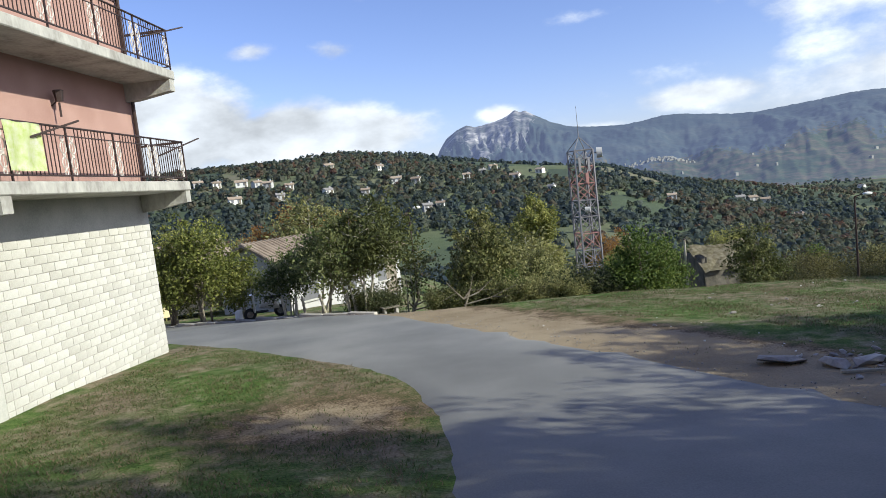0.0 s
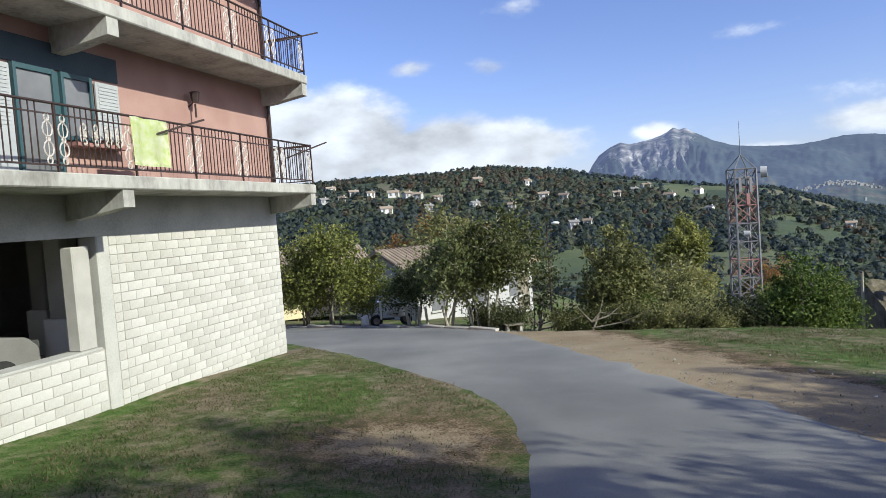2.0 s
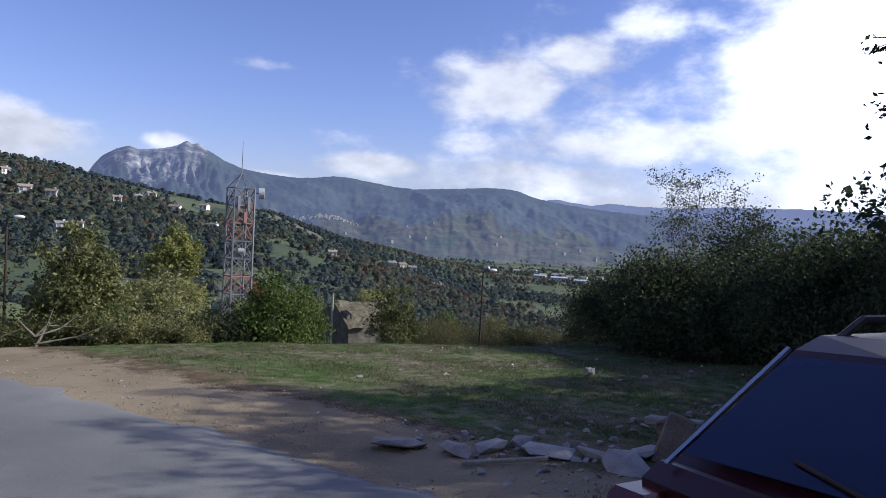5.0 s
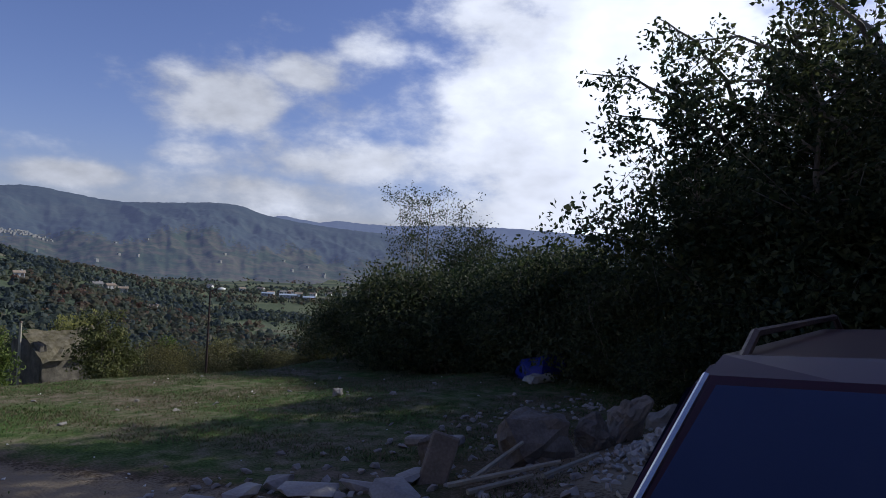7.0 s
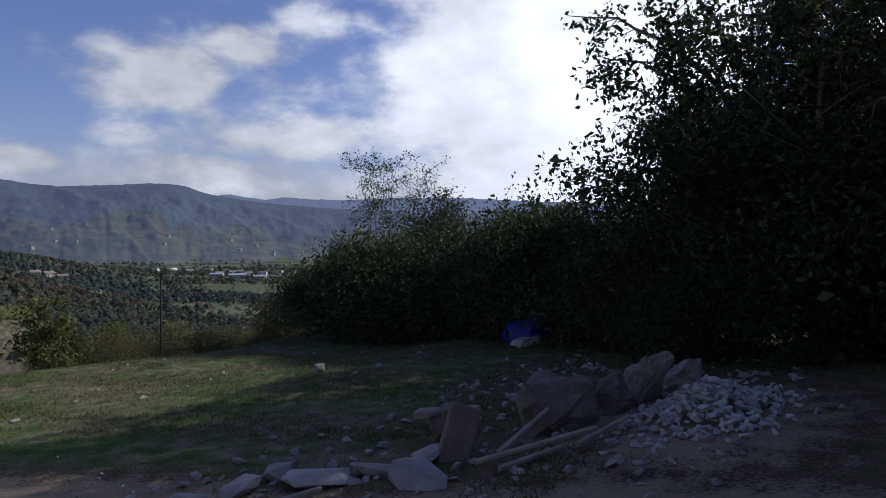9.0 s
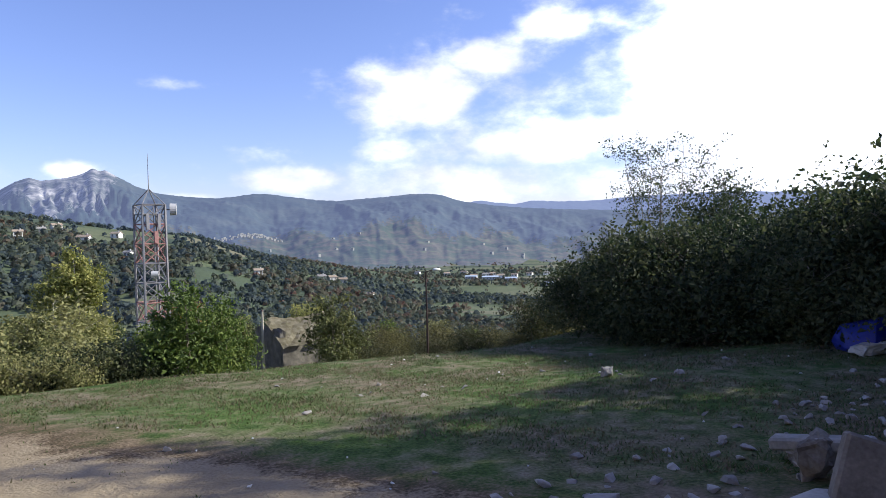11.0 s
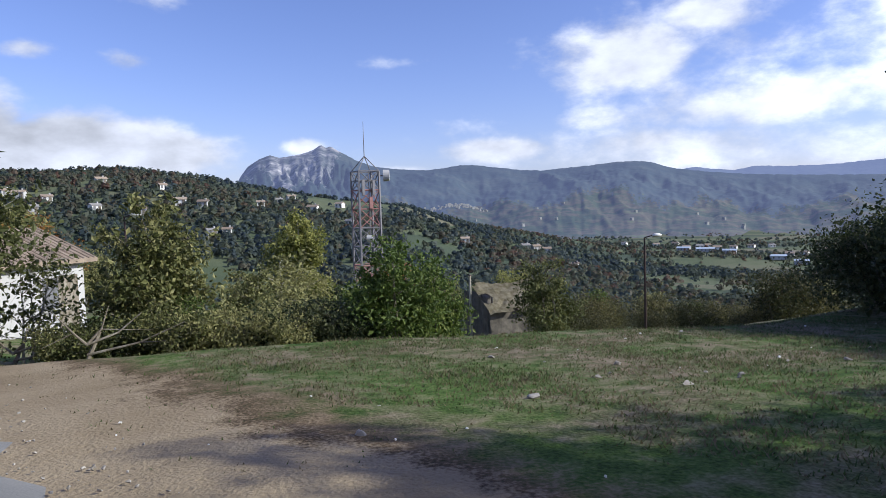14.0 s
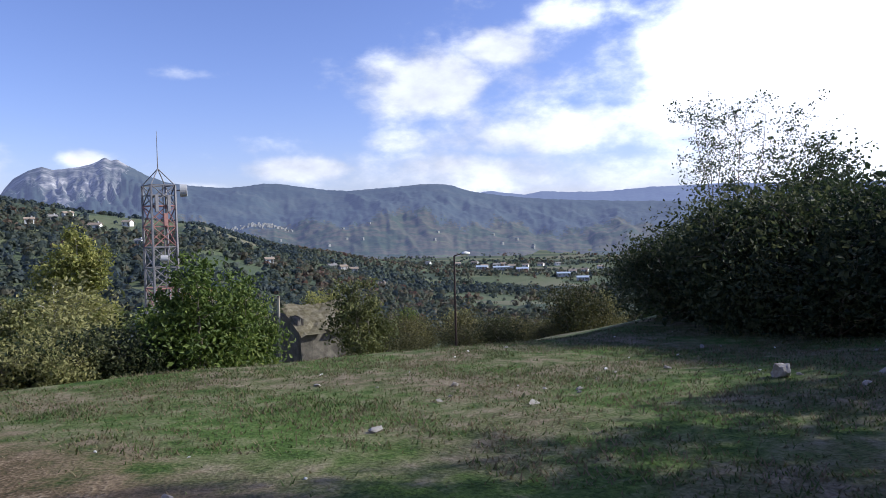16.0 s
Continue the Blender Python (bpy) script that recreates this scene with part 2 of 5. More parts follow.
def prism(pts, y0, y1):
    """A profile in x, z pulled along y."""
    bm = bmesh.new()
    a = [bm.verts.new((x, y0, z)) for x, z in pts]
    b = [bm.verts.new((x, y1, z)) for x, z in pts]
    bm.faces.new(a)
    bm.faces.new(b[::-1])
    n = len(pts)
    for k in range(n):
        bm.faces.new((a[k], b[k], b[(k + 1) % n], a[(k + 1) % n]))
    bmesh.ops.recalc_face_normals(bm, faces=bm.faces)
    return bm


def smoothstep(a, b, x):
    t = np.clip((x - a) / (b - a), 0, 1)
    return t * t * (3 - 2 * t)


# ---- the lie of the land ----
NEAR_Y = [-60, -10, 0, 2.4, 4.1, 6.5, 8.4, 9.5, 12, 14, 17, 21, 23, 26, 60]
NEAR_Z = [6, 1.5, 0, -0.45, -0.72, -1.12, -1.35, -1.42, -1.5, -1.64, -1.83, -1.98, -2.1, -2.2, -3.0]
RIDGE_AZ = [-180, -90, -60, -40, -24, -16, -9.6, -4, -1, 2, 5, 9, 12.8, 18, 24.7, 31, 45, 62, 100, 180]
RIDGE_EL = [3, 3, 2.4, 2.8, 3.0, 3.15, 3.3, 2.75, 2.15, 1.6, 1.1, 0.6, 0.1, -1.5, -3.0, -4.3, -4.5, -4.0, 0, 3]
HUB = (1.5, 4.0)
rng = np.random.default_rng(7)
WAVES = [(rng.uniform(0, 6.28), rng.uniform(0, 6.28), rng.uniform(0.7, 1.4)) for _ in range(9)]


def ripple(x, y, size):
    z = 0
    for k, (a, p, s) in enumerate(WAVES):
        f = s * 1.7 ** (k % 4) / size
        z = z + np.sin((x * math.cos(a) + y * math.sin(a)) * f + p + 0.7 * np.sin((y * math.cos(a) - x * math.sin(a)) * f * 0.6)) / 1.5 ** (k % 4)
    return z / 4


def height(x, y):
    x, y = np.asarray(x, float), np.asarray(y, float)
    near = np.interp(y, NEAR_Y, NEAR_Z)
    k = 0.07 + 0.15 * smoothstep(-6, 3, x)
    crest = 18.6 - 0.06 * (x - 6) + 0.35 * np.clip(x - 12.5, 0, 9)
    near = near - k * np.clip(y - crest, 0, 24) - 0.02 * np.clip(y - crest, 0, 60)
    near = near - 0.035 * np.clip(x - 4, 0, 9) * smoothstep(11, 15, y)
    near = near + 0.035 * ripple(x, y, 1.3) * smoothstep(1.0, 4.0, np.abs(x - 1) + np.clip(y - 10, 0, 9))
    dx, dy = x - HUB[0], y - HUB[1]
    r, az = np.hypot(dx, dy), np.degrees(np.arctan2(dx, dy))
    el = np.interp(az, RIDGE_AZ, RIDGE_EL)
    top = 520 * np.tan(np.radians(el)) + 0.8
    floor = -15 - 10 * smoothstep(10, 30, az)
    lr = np.log(np.clip(r, 1, None))
    s1 = smoothstep(math.log(45), math.log(140), lr)
    s2 = smoothstep(math.log(150), math.log(520), lr)
    s3 = smoothstep(math.log(540), math.log(1100), lr)
    far = near.clip(-9, 8) * (1 - s1) + floor * s1
    far = far * (1 - s2) + np.maximum(top, -48) * s2
    far = far * (1 - s3) + (-52) * s3
    far = far + s1 * (1 - 0.3 * s3) * (1.6 * ripple(x, y, 38) + 2.6 * ripple(y, x, 110) * s2)
    w = smoothstep(38, 80, r)
    return near * (1 - w) + far * w


def gz(x, y):
    return float(height(x, y))


ROAD_L = [(-0.2, -12), (-0.35, -4), (-0.4, 2), (-0.35, 5), (-0.45, 7.4), (-0.7, 9), (-1.2, 10.5), (-2.5, 12.2), (-4.1, 14), (-5.9, 15.8), (-8, 17.6), (-13, 20.4), (-26, 26.5)]
ROAD_R = [(7.5, -12), (6.8, -4), (5.8, 2), (4.9, 4.6), (4.3, 6.5), (3.75, 8.3), (2.95, 9.9), (1.6, 12.2), (0.05, 15), (-1.4, 17.9), (-3.45, 20.5), (-11.9, 25.3), (-25, 33)]


def along(line, n):
    p = np.array(line, float)
    s = np.r_[0, np.cumsum(np.hypot(*np.diff(p, axis=0).T))]
    t = np.linspace(0, s[-1], n)
    q = np.stack([np.interp(t, s, p[:, k]) for k in (0, 1)], 1)
    for _ in range(3):
        q[1:-1] = (q[:-2] + 2 * q[1:-1] + q[2:]) / 4
    return q


ROAD_A, ROAD_B = along(ROAD_L, 120), along(ROAD_R, 120)


def to_line(x, y, line):
    d = np.full(np.shape(x), 1e9)
    for px, py in line:
        d = np.minimum(d, np.hypot(x - px, y - py))
    return d


def make_ground():
    radii = np.r_[np.arange(0.3, 34, 0.26), np.geomspace(34.3, 4600, 90)]
    na = 540
    az = np.linspace(0, 2 * math.pi, na, endpoint=False)
    R, A = np.meshgrid(radii, az, indexing="ij")
    x, y = HUB[0] + R * np.sin(A), HUB[1] + R * np.cos(A)
    z = height(x, y)
    verts = [(HUB[0], HUB[1], gz(*HUB))] + list(zip(x.ravel().tolist(), y.ravel().tolist(), z.ravel().tolist()))
    faces = [(0, 1 + (k + 1) % na, 1 + k) for k in range(na)]
    for i in range(len(radii) - 1):
        a, b = 1 + i * na, 1 + (i + 1) * na
        faces += [(a + k, a + (k + 1) % na, b + (k + 1) % na, b + k) for k in range(na)]
    me = mesh_of("ground", verts, faces, None, True)
    # bare soil along the road's edge
    xs, ys = np.array([v[0] for v in verts]), np.array([v[1] for v in verts])
    close = (np.hypot(xs - 1.5, ys - 10) < 30)
    d = np.full(len(xs), 50.0)
    d[close] = to_line(xs[close], ys[close], ROAD_B)
    soil = 1 - smoothstep(0.8, 2.7, d + 0.5 * ripple(xs, ys, 0.8))
    soil = np.maximum(soil, 0.75 * np.exp(-((xs + 2.2) / 1.6) ** 2 - ((ys - 8.8) / 1.3) ** 2))
    soil = np.maximum(soil, 0.8 * np.exp(-((xs - 8.5) / 2.6) ** 2 - ((ys - 6.0) / 2.0) ** 2))
    at = me.attributes.new("soil", "FLOAT", "POINT")
    at.data.foreach_set("value", soil)
    m = bpy.data.materials.new("ground")
    m.use_nodes = True
    nt = m.node_tree
    b = nt.nodes["Principled BSDF"]
    tc = nt.nodes.new("ShaderNodeTexCoord")

    def tex(scale, detail=6.0):
        n = nt.nodes.new("ShaderNodeTexNoise")
        n.inputs["Scale"].default_value, n.inputs["Detail"].default_value = scale, detail
        nt.links.new(tc.outputs["Object"], n.inputs["Vector"])
        return n.outputs[0]

    def ramp(f, cols, lo=0.35, hi=0.65):
        r = nt.nodes.new("ShaderNodeValToRGB")
        while len(r.color_ramp.elements) < len(cols):
            r.color_ramp.elements.new(0.5)
        for k, c in enumerate(cols):
            r.color_ramp.elements[k].position = lo + (hi - lo) * k / (len(cols) - 1)
            r.color_ramp.elements[k].color = (*c, 1)
        nt.links.new(f, r.inputs[0])
        return r.outputs[0]

    def blend(f, a, c):
        n = nt.nodes.new("ShaderNodeMix")
        n.data_type = "RGBA"
        nt.links.new(f, n.inputs["Factor"])
        nt.links.new(a, n.inputs["A"])
        nt.links.new(c, n.inputs["B"])
        return n.outputs["Result"]

    big, mid, small, tiny = tex(0.035), tex(0.5), tex(3.5), tex(28)
    grain = math_node(nt, "ADD", math_node(nt, "MULTIPLY", small, 0.5), math_node(nt, "MULTIPLY", tiny, 0.5))
    grass = ramp(grain, [(0.030, 0.054, 0.010), (0.070, 0.120, 0.024), (0.130, 0.170, 0.055)])
    dry = ramp(grain, [(0.085, 0.065, 0.042), (0.165, 0.130, 0.085), (0.25, 0.21, 0.145)])
    dirt = ramp(math_node(nt, "ADD", math_node(nt, "MULTIPLY", mid, 0.6), math_node(nt, "MULTIPLY", grain, 0.4)), [(0.22, 0.168, 0.105), (0.285, 0.222, 0.145), (0.345, 0.275, 0.185)])
    dryness = nt.nodes.new("ShaderNodeMapRange")
    dryness.inputs[1].default_value, dryness.inputs[2].default_value = 0.43, 0.60
    nt.links.new(math_node(nt, "ADD", math_node(nt, "MULTIPLY", mid, 0.6), math_node(nt, "MULTIPLY", small, 0.4)), dryness.inputs[0])
    c = blend(dryness.outputs[0], grass, dry)
    # meadows, stubble and pasture in parcels
    cell = nt.nodes.new("ShaderNodeTexVoronoi")
    cell.inputs["Scale"].default_value = 0.02
    nt.links.new(tc.outputs["Object"], cell.inputs["Vector"])
    tone = nt.nodes.new("ShaderNodeSeparateColor")
    nt.links.new(cell.outputs["Color"], tone.inputs[0])
    parcel = math_node(nt, "ADD", math_node(nt, "MULTIPLY", tone.outputs[0], 0.45), math_node(nt, "ADD", math_node(nt, "MULTIPLY", big, 0.4), math_node(nt, "MULTIPLY", mid, 0.15)))
    fields = ramp(parcel, [(0.056, 0.074, 0.050), (0.082, 0.104, 0.056), (0.118, 0.132, 0.074), (0.155, 0.14, 0.098)], 0.3, 0.75)
    pos = nt.nodes.new("ShaderNodeVectorMath")
    pos.operation = "LENGTH"
    nt.links.new(tc.outputs["Object"], pos.inputs[0])
    away = nt.nodes.new("ShaderNodeMapRange")
    away.inputs[1].default_value, away.inputs[2].default_value = 40, 110
    nt.links.new(pos.outputs["Value"], away.inputs[0])
    c = blend(away.outputs[0], c, fields)
    attr = nt.nodes.new("ShaderNodeAttribute")
    attr.attribute_name = "soil"
    # fallen leaves where the bare soil meets the grass, sand beside the road
    litter = ramp(grain, [(0.060, 0.040, 0.024), (0.125, 0.085, 0.050), (0.21, 0.155, 0.10)])
    for lo, hi, layer in ((0.02, 0.42, litter), (0.40, 0.68, dirt)):
        edge = nt.nodes.new("ShaderNodeMapRange")
        edge.inputs[1].default_value, edge.inputs[2].default_value = lo, hi
        nt.links.new(math_node(nt, "ADD", attr.outputs["Fac"], math_node(nt, "MULTIPLY", math_node(nt, "SUBTRACT", grain, 0.5), 1.3)), edge.inputs[0])
        c = blend(math_node(nt, "MULTIPLY", edge.outputs[0], math_node(nt, "GREATER_THAN", attr.outputs["Fac"], 0.03)), c, layer)
    nt.links.new(c, b.inputs["Base Color"])
    b.inputs["Roughness"].default_value = 0.95
    b.inputs["Specular IOR Level"].default_value = 0.15
    bp = nt.nodes.new("ShaderNodeBump")
    bp.inputs["Strength"].default_value, bp.inputs["Distance"].default_value = 0.7, 0.05
    nt.links.new(grain, bp.inputs["Height"])
    nt.links.new(bp.outputs[0], b.inputs["Normal"])
    me.materials.append(m)
    tagged(new("ground", me), "grassy hillside with dry patches falling to a valley", "ground", kind="structure")


make_ground()


def strip(a, b, n_across, lift):
    verts, faces = [], []
    for k in range(len(a)):
        for j in range(n_across + 1):
            t = j / n_across
            p = a[k] * (1 - t) + b[k] * t
            verts.append((p[0], p[1], gz(p[0], p[1]) + lift * (-0.4 if j in (0, n_across) else 1)))
    w = n_across + 1
    for k in range(len(a) - 1):
        for j in range(n_across):
            i = k * w + j
            faces.append((i, i + 1, i + w + 1, i + w))
    return verts, faces


v, f = strip(ROAD_A + 0.035 * rng.normal(size=ROAD_A.shape), ROAD_B + 0.08 * rng.normal(size=ROAD_B.shape), 14, 0.04)
tagged(new("road", mesh_of("road", v, f, M["asphalt"], True)), "worn grey asphalt road with crumbling gravel edges", "road", kind="structure")

# far mountains
MT_AZ = [-40, -10, -3, -1.2, -0.8, -0.3, 0.6, 1.5, 2.2, 3.0, 4.0, 5.0, 5.7, 6.1, 6.5, 7.2, 8.5, 10, 12, 14.5, 16, 17.4, 18.6, 20.5, 22.5, 24.5, 26.5, 28.5, 30.5, 32, 33.2, 34.5, 36, 38, 41, 44, 48, 55, 70, 100]
MT_EL = [2.2, 2.2, 2.3, 2.7, 3.4, 4.0, 4.6, 4.95, 4.7, 4.85, 4.95, 5.3, 5.75, 5.5, 5.6, 5.2, 4.4, 3.85, 3.55, 3.4, 3.5, 3.75, 3.7, 3.45, 3.15, 3.05, 3.2, 3.3, 3.5, 3.5, 3.35, 2.9, 2.6, 2.3, 2.0, 1.8, 1.6, 1.4, 1.2, 1.2]
BACK_AZ = [20, 30, 35, 36.5, 38, 39.5, 41, 43, 46, 50, 56, 62, 72, 100]
BACK_EL = [2.0, 2.2, 2.55, 2.8, 2.55, 2.4, 2.65, 2.5, 2.45, 2.7, 2.75, 2.5, 2.3, 2.0]


def mountain_point(a, u, azs=MT_AZ, els=MT_EL, start=930, deep=2220, relief=1.0):
    """The mountain's surface at bearing a, from its foot (u = 0) to its crest (u = 1)."""
    low = np.mean([np.interp(a + q, azs, els) for q in (-4, -2.5, -1, 0, 1, 2.5, 4)])
    jag = 0.045 * noise.fractal((a * 1.9, 1.7, 0.3), 0.6, 2.1, 5)
    e = low + (np.interp(a, azs, els) + jag - low) * u ** 4
    r = start + deep * u
    crag = math.exp(-((a - 4.2) / 4.5) ** 2)
    px, py = r * math.sin(radians(a)), r * math.cos(radians(a))
    z = -54 + ((start + deep) * math.tan(radians(e)) + 54) * u ** 1.5
    # spurs and gullies that run down the slope, finer ones on the bare peak
    spur = 1 - 2 * abs(noise.fractal((a * 0.14 + 0.5 * u, u * 1.5, 3.37), 0.8, 2.2, 5))
    roll = noise.fractal((a * 0.09, u * 1.6, 5.9), 0.8, 2.0, 4)
    gully = 1 - 2 * abs(noise.fractal((a * 1.25 + 0.8 * u, u * 2.4, 8.1), 0.8, 2.2, 4))
    z += relief * min(1, 4 * (1 - u)) * u ** 0.7 * (30 * (spur - 0.55) + 34 * roll + (4 + 24 * crag) * (gully - 0.6))
    return HUB[0] + px, HUB[1] + py, z


def make_range(label, haze, a0, a1, na, n, **shape):
    r = np.random.default_rng(15)
    az = np.linspace(a0, a1, na)
    us = np.linspace(0, 1, n)
    verts = [mountain_point(a, u, **shape) for a in az for u in us]
    faces = [(k * n + j, (k + 1) * n + j, (k + 1) * n + j + 1, k * n + j + 1) for k in range(na - 1) for j in range(n - 1)]
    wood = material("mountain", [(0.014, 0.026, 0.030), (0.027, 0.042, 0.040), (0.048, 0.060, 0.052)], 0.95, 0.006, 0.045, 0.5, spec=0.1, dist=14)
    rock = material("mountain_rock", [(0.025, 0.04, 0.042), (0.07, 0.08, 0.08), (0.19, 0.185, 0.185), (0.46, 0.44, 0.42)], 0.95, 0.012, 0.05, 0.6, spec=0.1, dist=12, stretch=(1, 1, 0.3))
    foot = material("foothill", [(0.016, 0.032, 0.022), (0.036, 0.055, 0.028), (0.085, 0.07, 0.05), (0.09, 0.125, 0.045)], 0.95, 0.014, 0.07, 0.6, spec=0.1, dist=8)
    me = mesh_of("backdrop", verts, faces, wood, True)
    # haze is painted on as blue emission, weaker on foothills, stronger far off
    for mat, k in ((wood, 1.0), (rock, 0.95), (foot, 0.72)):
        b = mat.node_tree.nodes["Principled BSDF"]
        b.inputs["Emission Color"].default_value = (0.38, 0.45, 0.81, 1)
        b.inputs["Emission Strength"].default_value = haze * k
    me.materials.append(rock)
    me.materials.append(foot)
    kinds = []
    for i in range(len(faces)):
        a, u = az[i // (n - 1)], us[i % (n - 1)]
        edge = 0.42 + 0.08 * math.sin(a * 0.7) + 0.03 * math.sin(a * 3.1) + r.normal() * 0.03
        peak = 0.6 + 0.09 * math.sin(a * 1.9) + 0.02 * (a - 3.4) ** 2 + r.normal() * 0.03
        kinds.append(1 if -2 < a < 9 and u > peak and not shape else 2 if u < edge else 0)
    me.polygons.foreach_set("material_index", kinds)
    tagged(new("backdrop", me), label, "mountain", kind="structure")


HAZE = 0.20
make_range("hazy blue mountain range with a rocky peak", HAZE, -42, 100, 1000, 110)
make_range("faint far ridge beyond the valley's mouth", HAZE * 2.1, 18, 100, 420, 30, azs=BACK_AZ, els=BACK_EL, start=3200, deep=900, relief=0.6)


# ---- plants ----
def leaf_mesh(name, centres, normals_rng, size, mat, slim=0.55):
    """Small pointed leaves: one bent quad each, turned at random."""
    n = len(centres)
    c = np.asarray(centres, float)
    u = normals_rng.normal(size=(n, 3))
    u /= np.linalg.norm(u, axis=1, keepdims=True)
    w = normals_rng.normal(size=(n, 3))
    w -= u * (w * u).sum(1, keepdims=True)
    w /= np.linalg.norm(w, axis=1, keepdims=True)
    s = size * normals_rng.uniform(0.6, 1.35, (n, 1))
    q = np.cross(u, w) * s * 0.12
    v = np.stack([c - u * s / 2, c + w * s * slim / 2 + q, c + u * s / 2, c - w * s * slim / 2 + q], 1).reshape(-1, 3)
    return mesh_of(name, v.tolist(), [(4 * k, 4 * k + 1, 4 * k + 2, 4 * k + 3) for k in range(n)], mat)


def plant(name, x, y, h, spread, leaves, size, mat, label, category="tree", seed=1, trunk=0.1, start=0.25, stems=1, limbs=11, shape=0.6, bark="bark", lean=(0, 0), fill=0.8, dz=0.0, group="", core=0, core_top=1.2, flare=3.2, reach=()):
    """A tree or shrub: tapered stems and limbs, and leaves in uneven sprays round the twigs."""
    r = np.random.default_rng(seed)
    bm = bmesh.new()
    tips = []
    for s in range(stems):
        ox, oy = (r.normal(size=2) * 0.12 * spread if stems > 1 else (0, 0))
        tx, ty = ox * flare + lean[0] * h + r.normal() * 0.04 * h, oy * flare + lean[1] * h + r.normal() * 0.04 * h
        hh = h * (r.uniform(0.75, 1.0) if stems > 1 else 0.93)
        pts = [Vector((ox + (tx - ox) * t + r.normal() * 0.015 * h, oy + (ty - oy) * t + r.normal() * 0.015 * h, hh * t - 0.15 * (t == 0))) for t in np.linspace(0, 1, 6)]
        rad = trunk * (0.7 if stems > 1 else 1)
        for k in range(5):
            add_rod(bm, pts[k], pts[k + 1], rad * (1 - 0.18 * k), rad * (1 - 0.18 * (k + 1)), 7)
        for b in range(limbs):
            t = start + (1 - start) * (b + r.uniform(0, 1)) / limbs
            k = min(4, int(t * 5))
            p = pts[k].lerp(pts[k + 1], t * 5 - k)
            a = r.uniform(0, 6.283)
            rel = (t - start) / (1 - start)
            L = spread * (0.35 + 0.75 * math.sin(math.pi * min(1, 0.12 + rel * shape + 0.25)) ** 0.8) * r.uniform(0.6, 1.15)
            q = p + Vector((math.cos(a) * L, math.sin(a) * L, L * r.uniform(0.1, 0.75)))
            mid = p.lerp(q, 0.5) + Vector((0, 0, 0.1 * L))
            add_rod(bm, p, mid, rad * 0.32, rad * 0.2, 5)
            add_rod(bm, mid, q, rad * 0.2, rad * 0.06, 4)
            tips += [(mid, L * 0.34), (q, L * 0.36), (p.lerp(q, 0.75), L * 0.32)]
            for _ in range(2):
                e = mid + Vector(r.normal(size=3) * L * 0.42)
                add_rod(bm, mid, e, rad * 0.1, rad * 0.03, 4)
                tips.append((e, L * 0.3))
        tips.append((pts[5], spread * 0.3))
    # long limbs that arch out of the crown, with drooping sprays
    for gx, gy, gz0, gz1 in reach:
        a, e = Vector((0, 0, gz0)), Vector((gx, gy, gz1))
        arc = [a.lerp(e, t) + Vector((r.normal() * 0.06, r.normal() * 0.06, 0.5 * math.sin(math.pi * t))) for t in np.linspace(0, 1, 8)]
        for k in range(7):
            add_rod(bm, arc[k], arc[k + 1], trunk * 0.4 * (1 - k / 8), trunk * 0.4 * (1 - (k + 1) / 8), 5)
            if k > 1:
                for _ in range(3):
                    q = arc[k] + Vector((r.normal() * 0.3, r.normal() * 0.3, -r.uniform(0.0, 0.5)))
                    add_rod(bm, arc[k], q, 0.012, 0.004, 4)
                    tips.append((q, 0.30))
    n = len(tips)
    cs = np.array([t[0] for t in tips])
    ss = np.array([t[1] for t in tips])
    pick = r.choice(n, leaves, p=(ss ** 1.5) / (ss ** 1.5).sum())
    ball = r.normal(size=(leaves, 3))
    ball *= (r.uniform(0, 1, (leaves, 1)) ** 0.55) / np.linalg.norm(ball, axis=1, keepdims=True)
    c = cs[pick] + ball * ss[pick, None] * fill * 1.6
    c[:, 2] = np.abs(c[:, 2] - 0.05) + 0.05
    ob = thing(name, pose(x, y, gz(x, y) - 0.05 + dz), label, category, group)
    part("trunk", bm, M[bark], ob)
    crown = leaf_mesh("crown", c, r, size, M[mat])
    part("crown", crown, M[mat], ob)
    if core:
        # the inner sprays, close to the limbs
        low = np.flatnonzero(cs[:, 2] < h * core_top)
        inner = cs[r.choice(low, core)] * [0.86, 0.86, 0.9] + r.normal(size=(core, 3)) * spread * 0.13
        inner[:, 2] = np.abs(inner[:, 2]) + 0.05
        part("inner_leaves", leaf_mesh("inner_leaves", inner, r, size * 1.7, M[mat], 0.7), M[mat], ob)
    return ob


# ---- the apartment building; x outwards, y along its front, from its far corner ----
BLD = pose(-7.65, 16.39, 0, 0, 0, -3.0)
FLOORS = (2.42, 5.10)
END = -21.0


def window_unit(parent, y0, y1, z0, z1, glass="glass_dark", frame_mat="blue", label=""):
    w = part("window", box(0.0, 0.05, y0, y1, z0, z1), M[glass], parent, label)
    f = bmesh.new()
    add_box(f, 0.0, 0.09, y0 - 0.035, y0 + 0.02, z0 - 0.05, z1 + 0.06)
    add_box(f, 0.0, 0.09, y1 - 0.02, y1 + 0.035, z0 - 0.05, z1 + 0.06)
    add_box(f, 0.0, 0.085, y0, y1, z1 - 0.02, z1 + 0.06)
    add_box(f, 0.0, 0.085, y0, y1, z0 - 0.05, z0 + 0.02)
    part("frame", f, M[frame_mat], w)
    return w


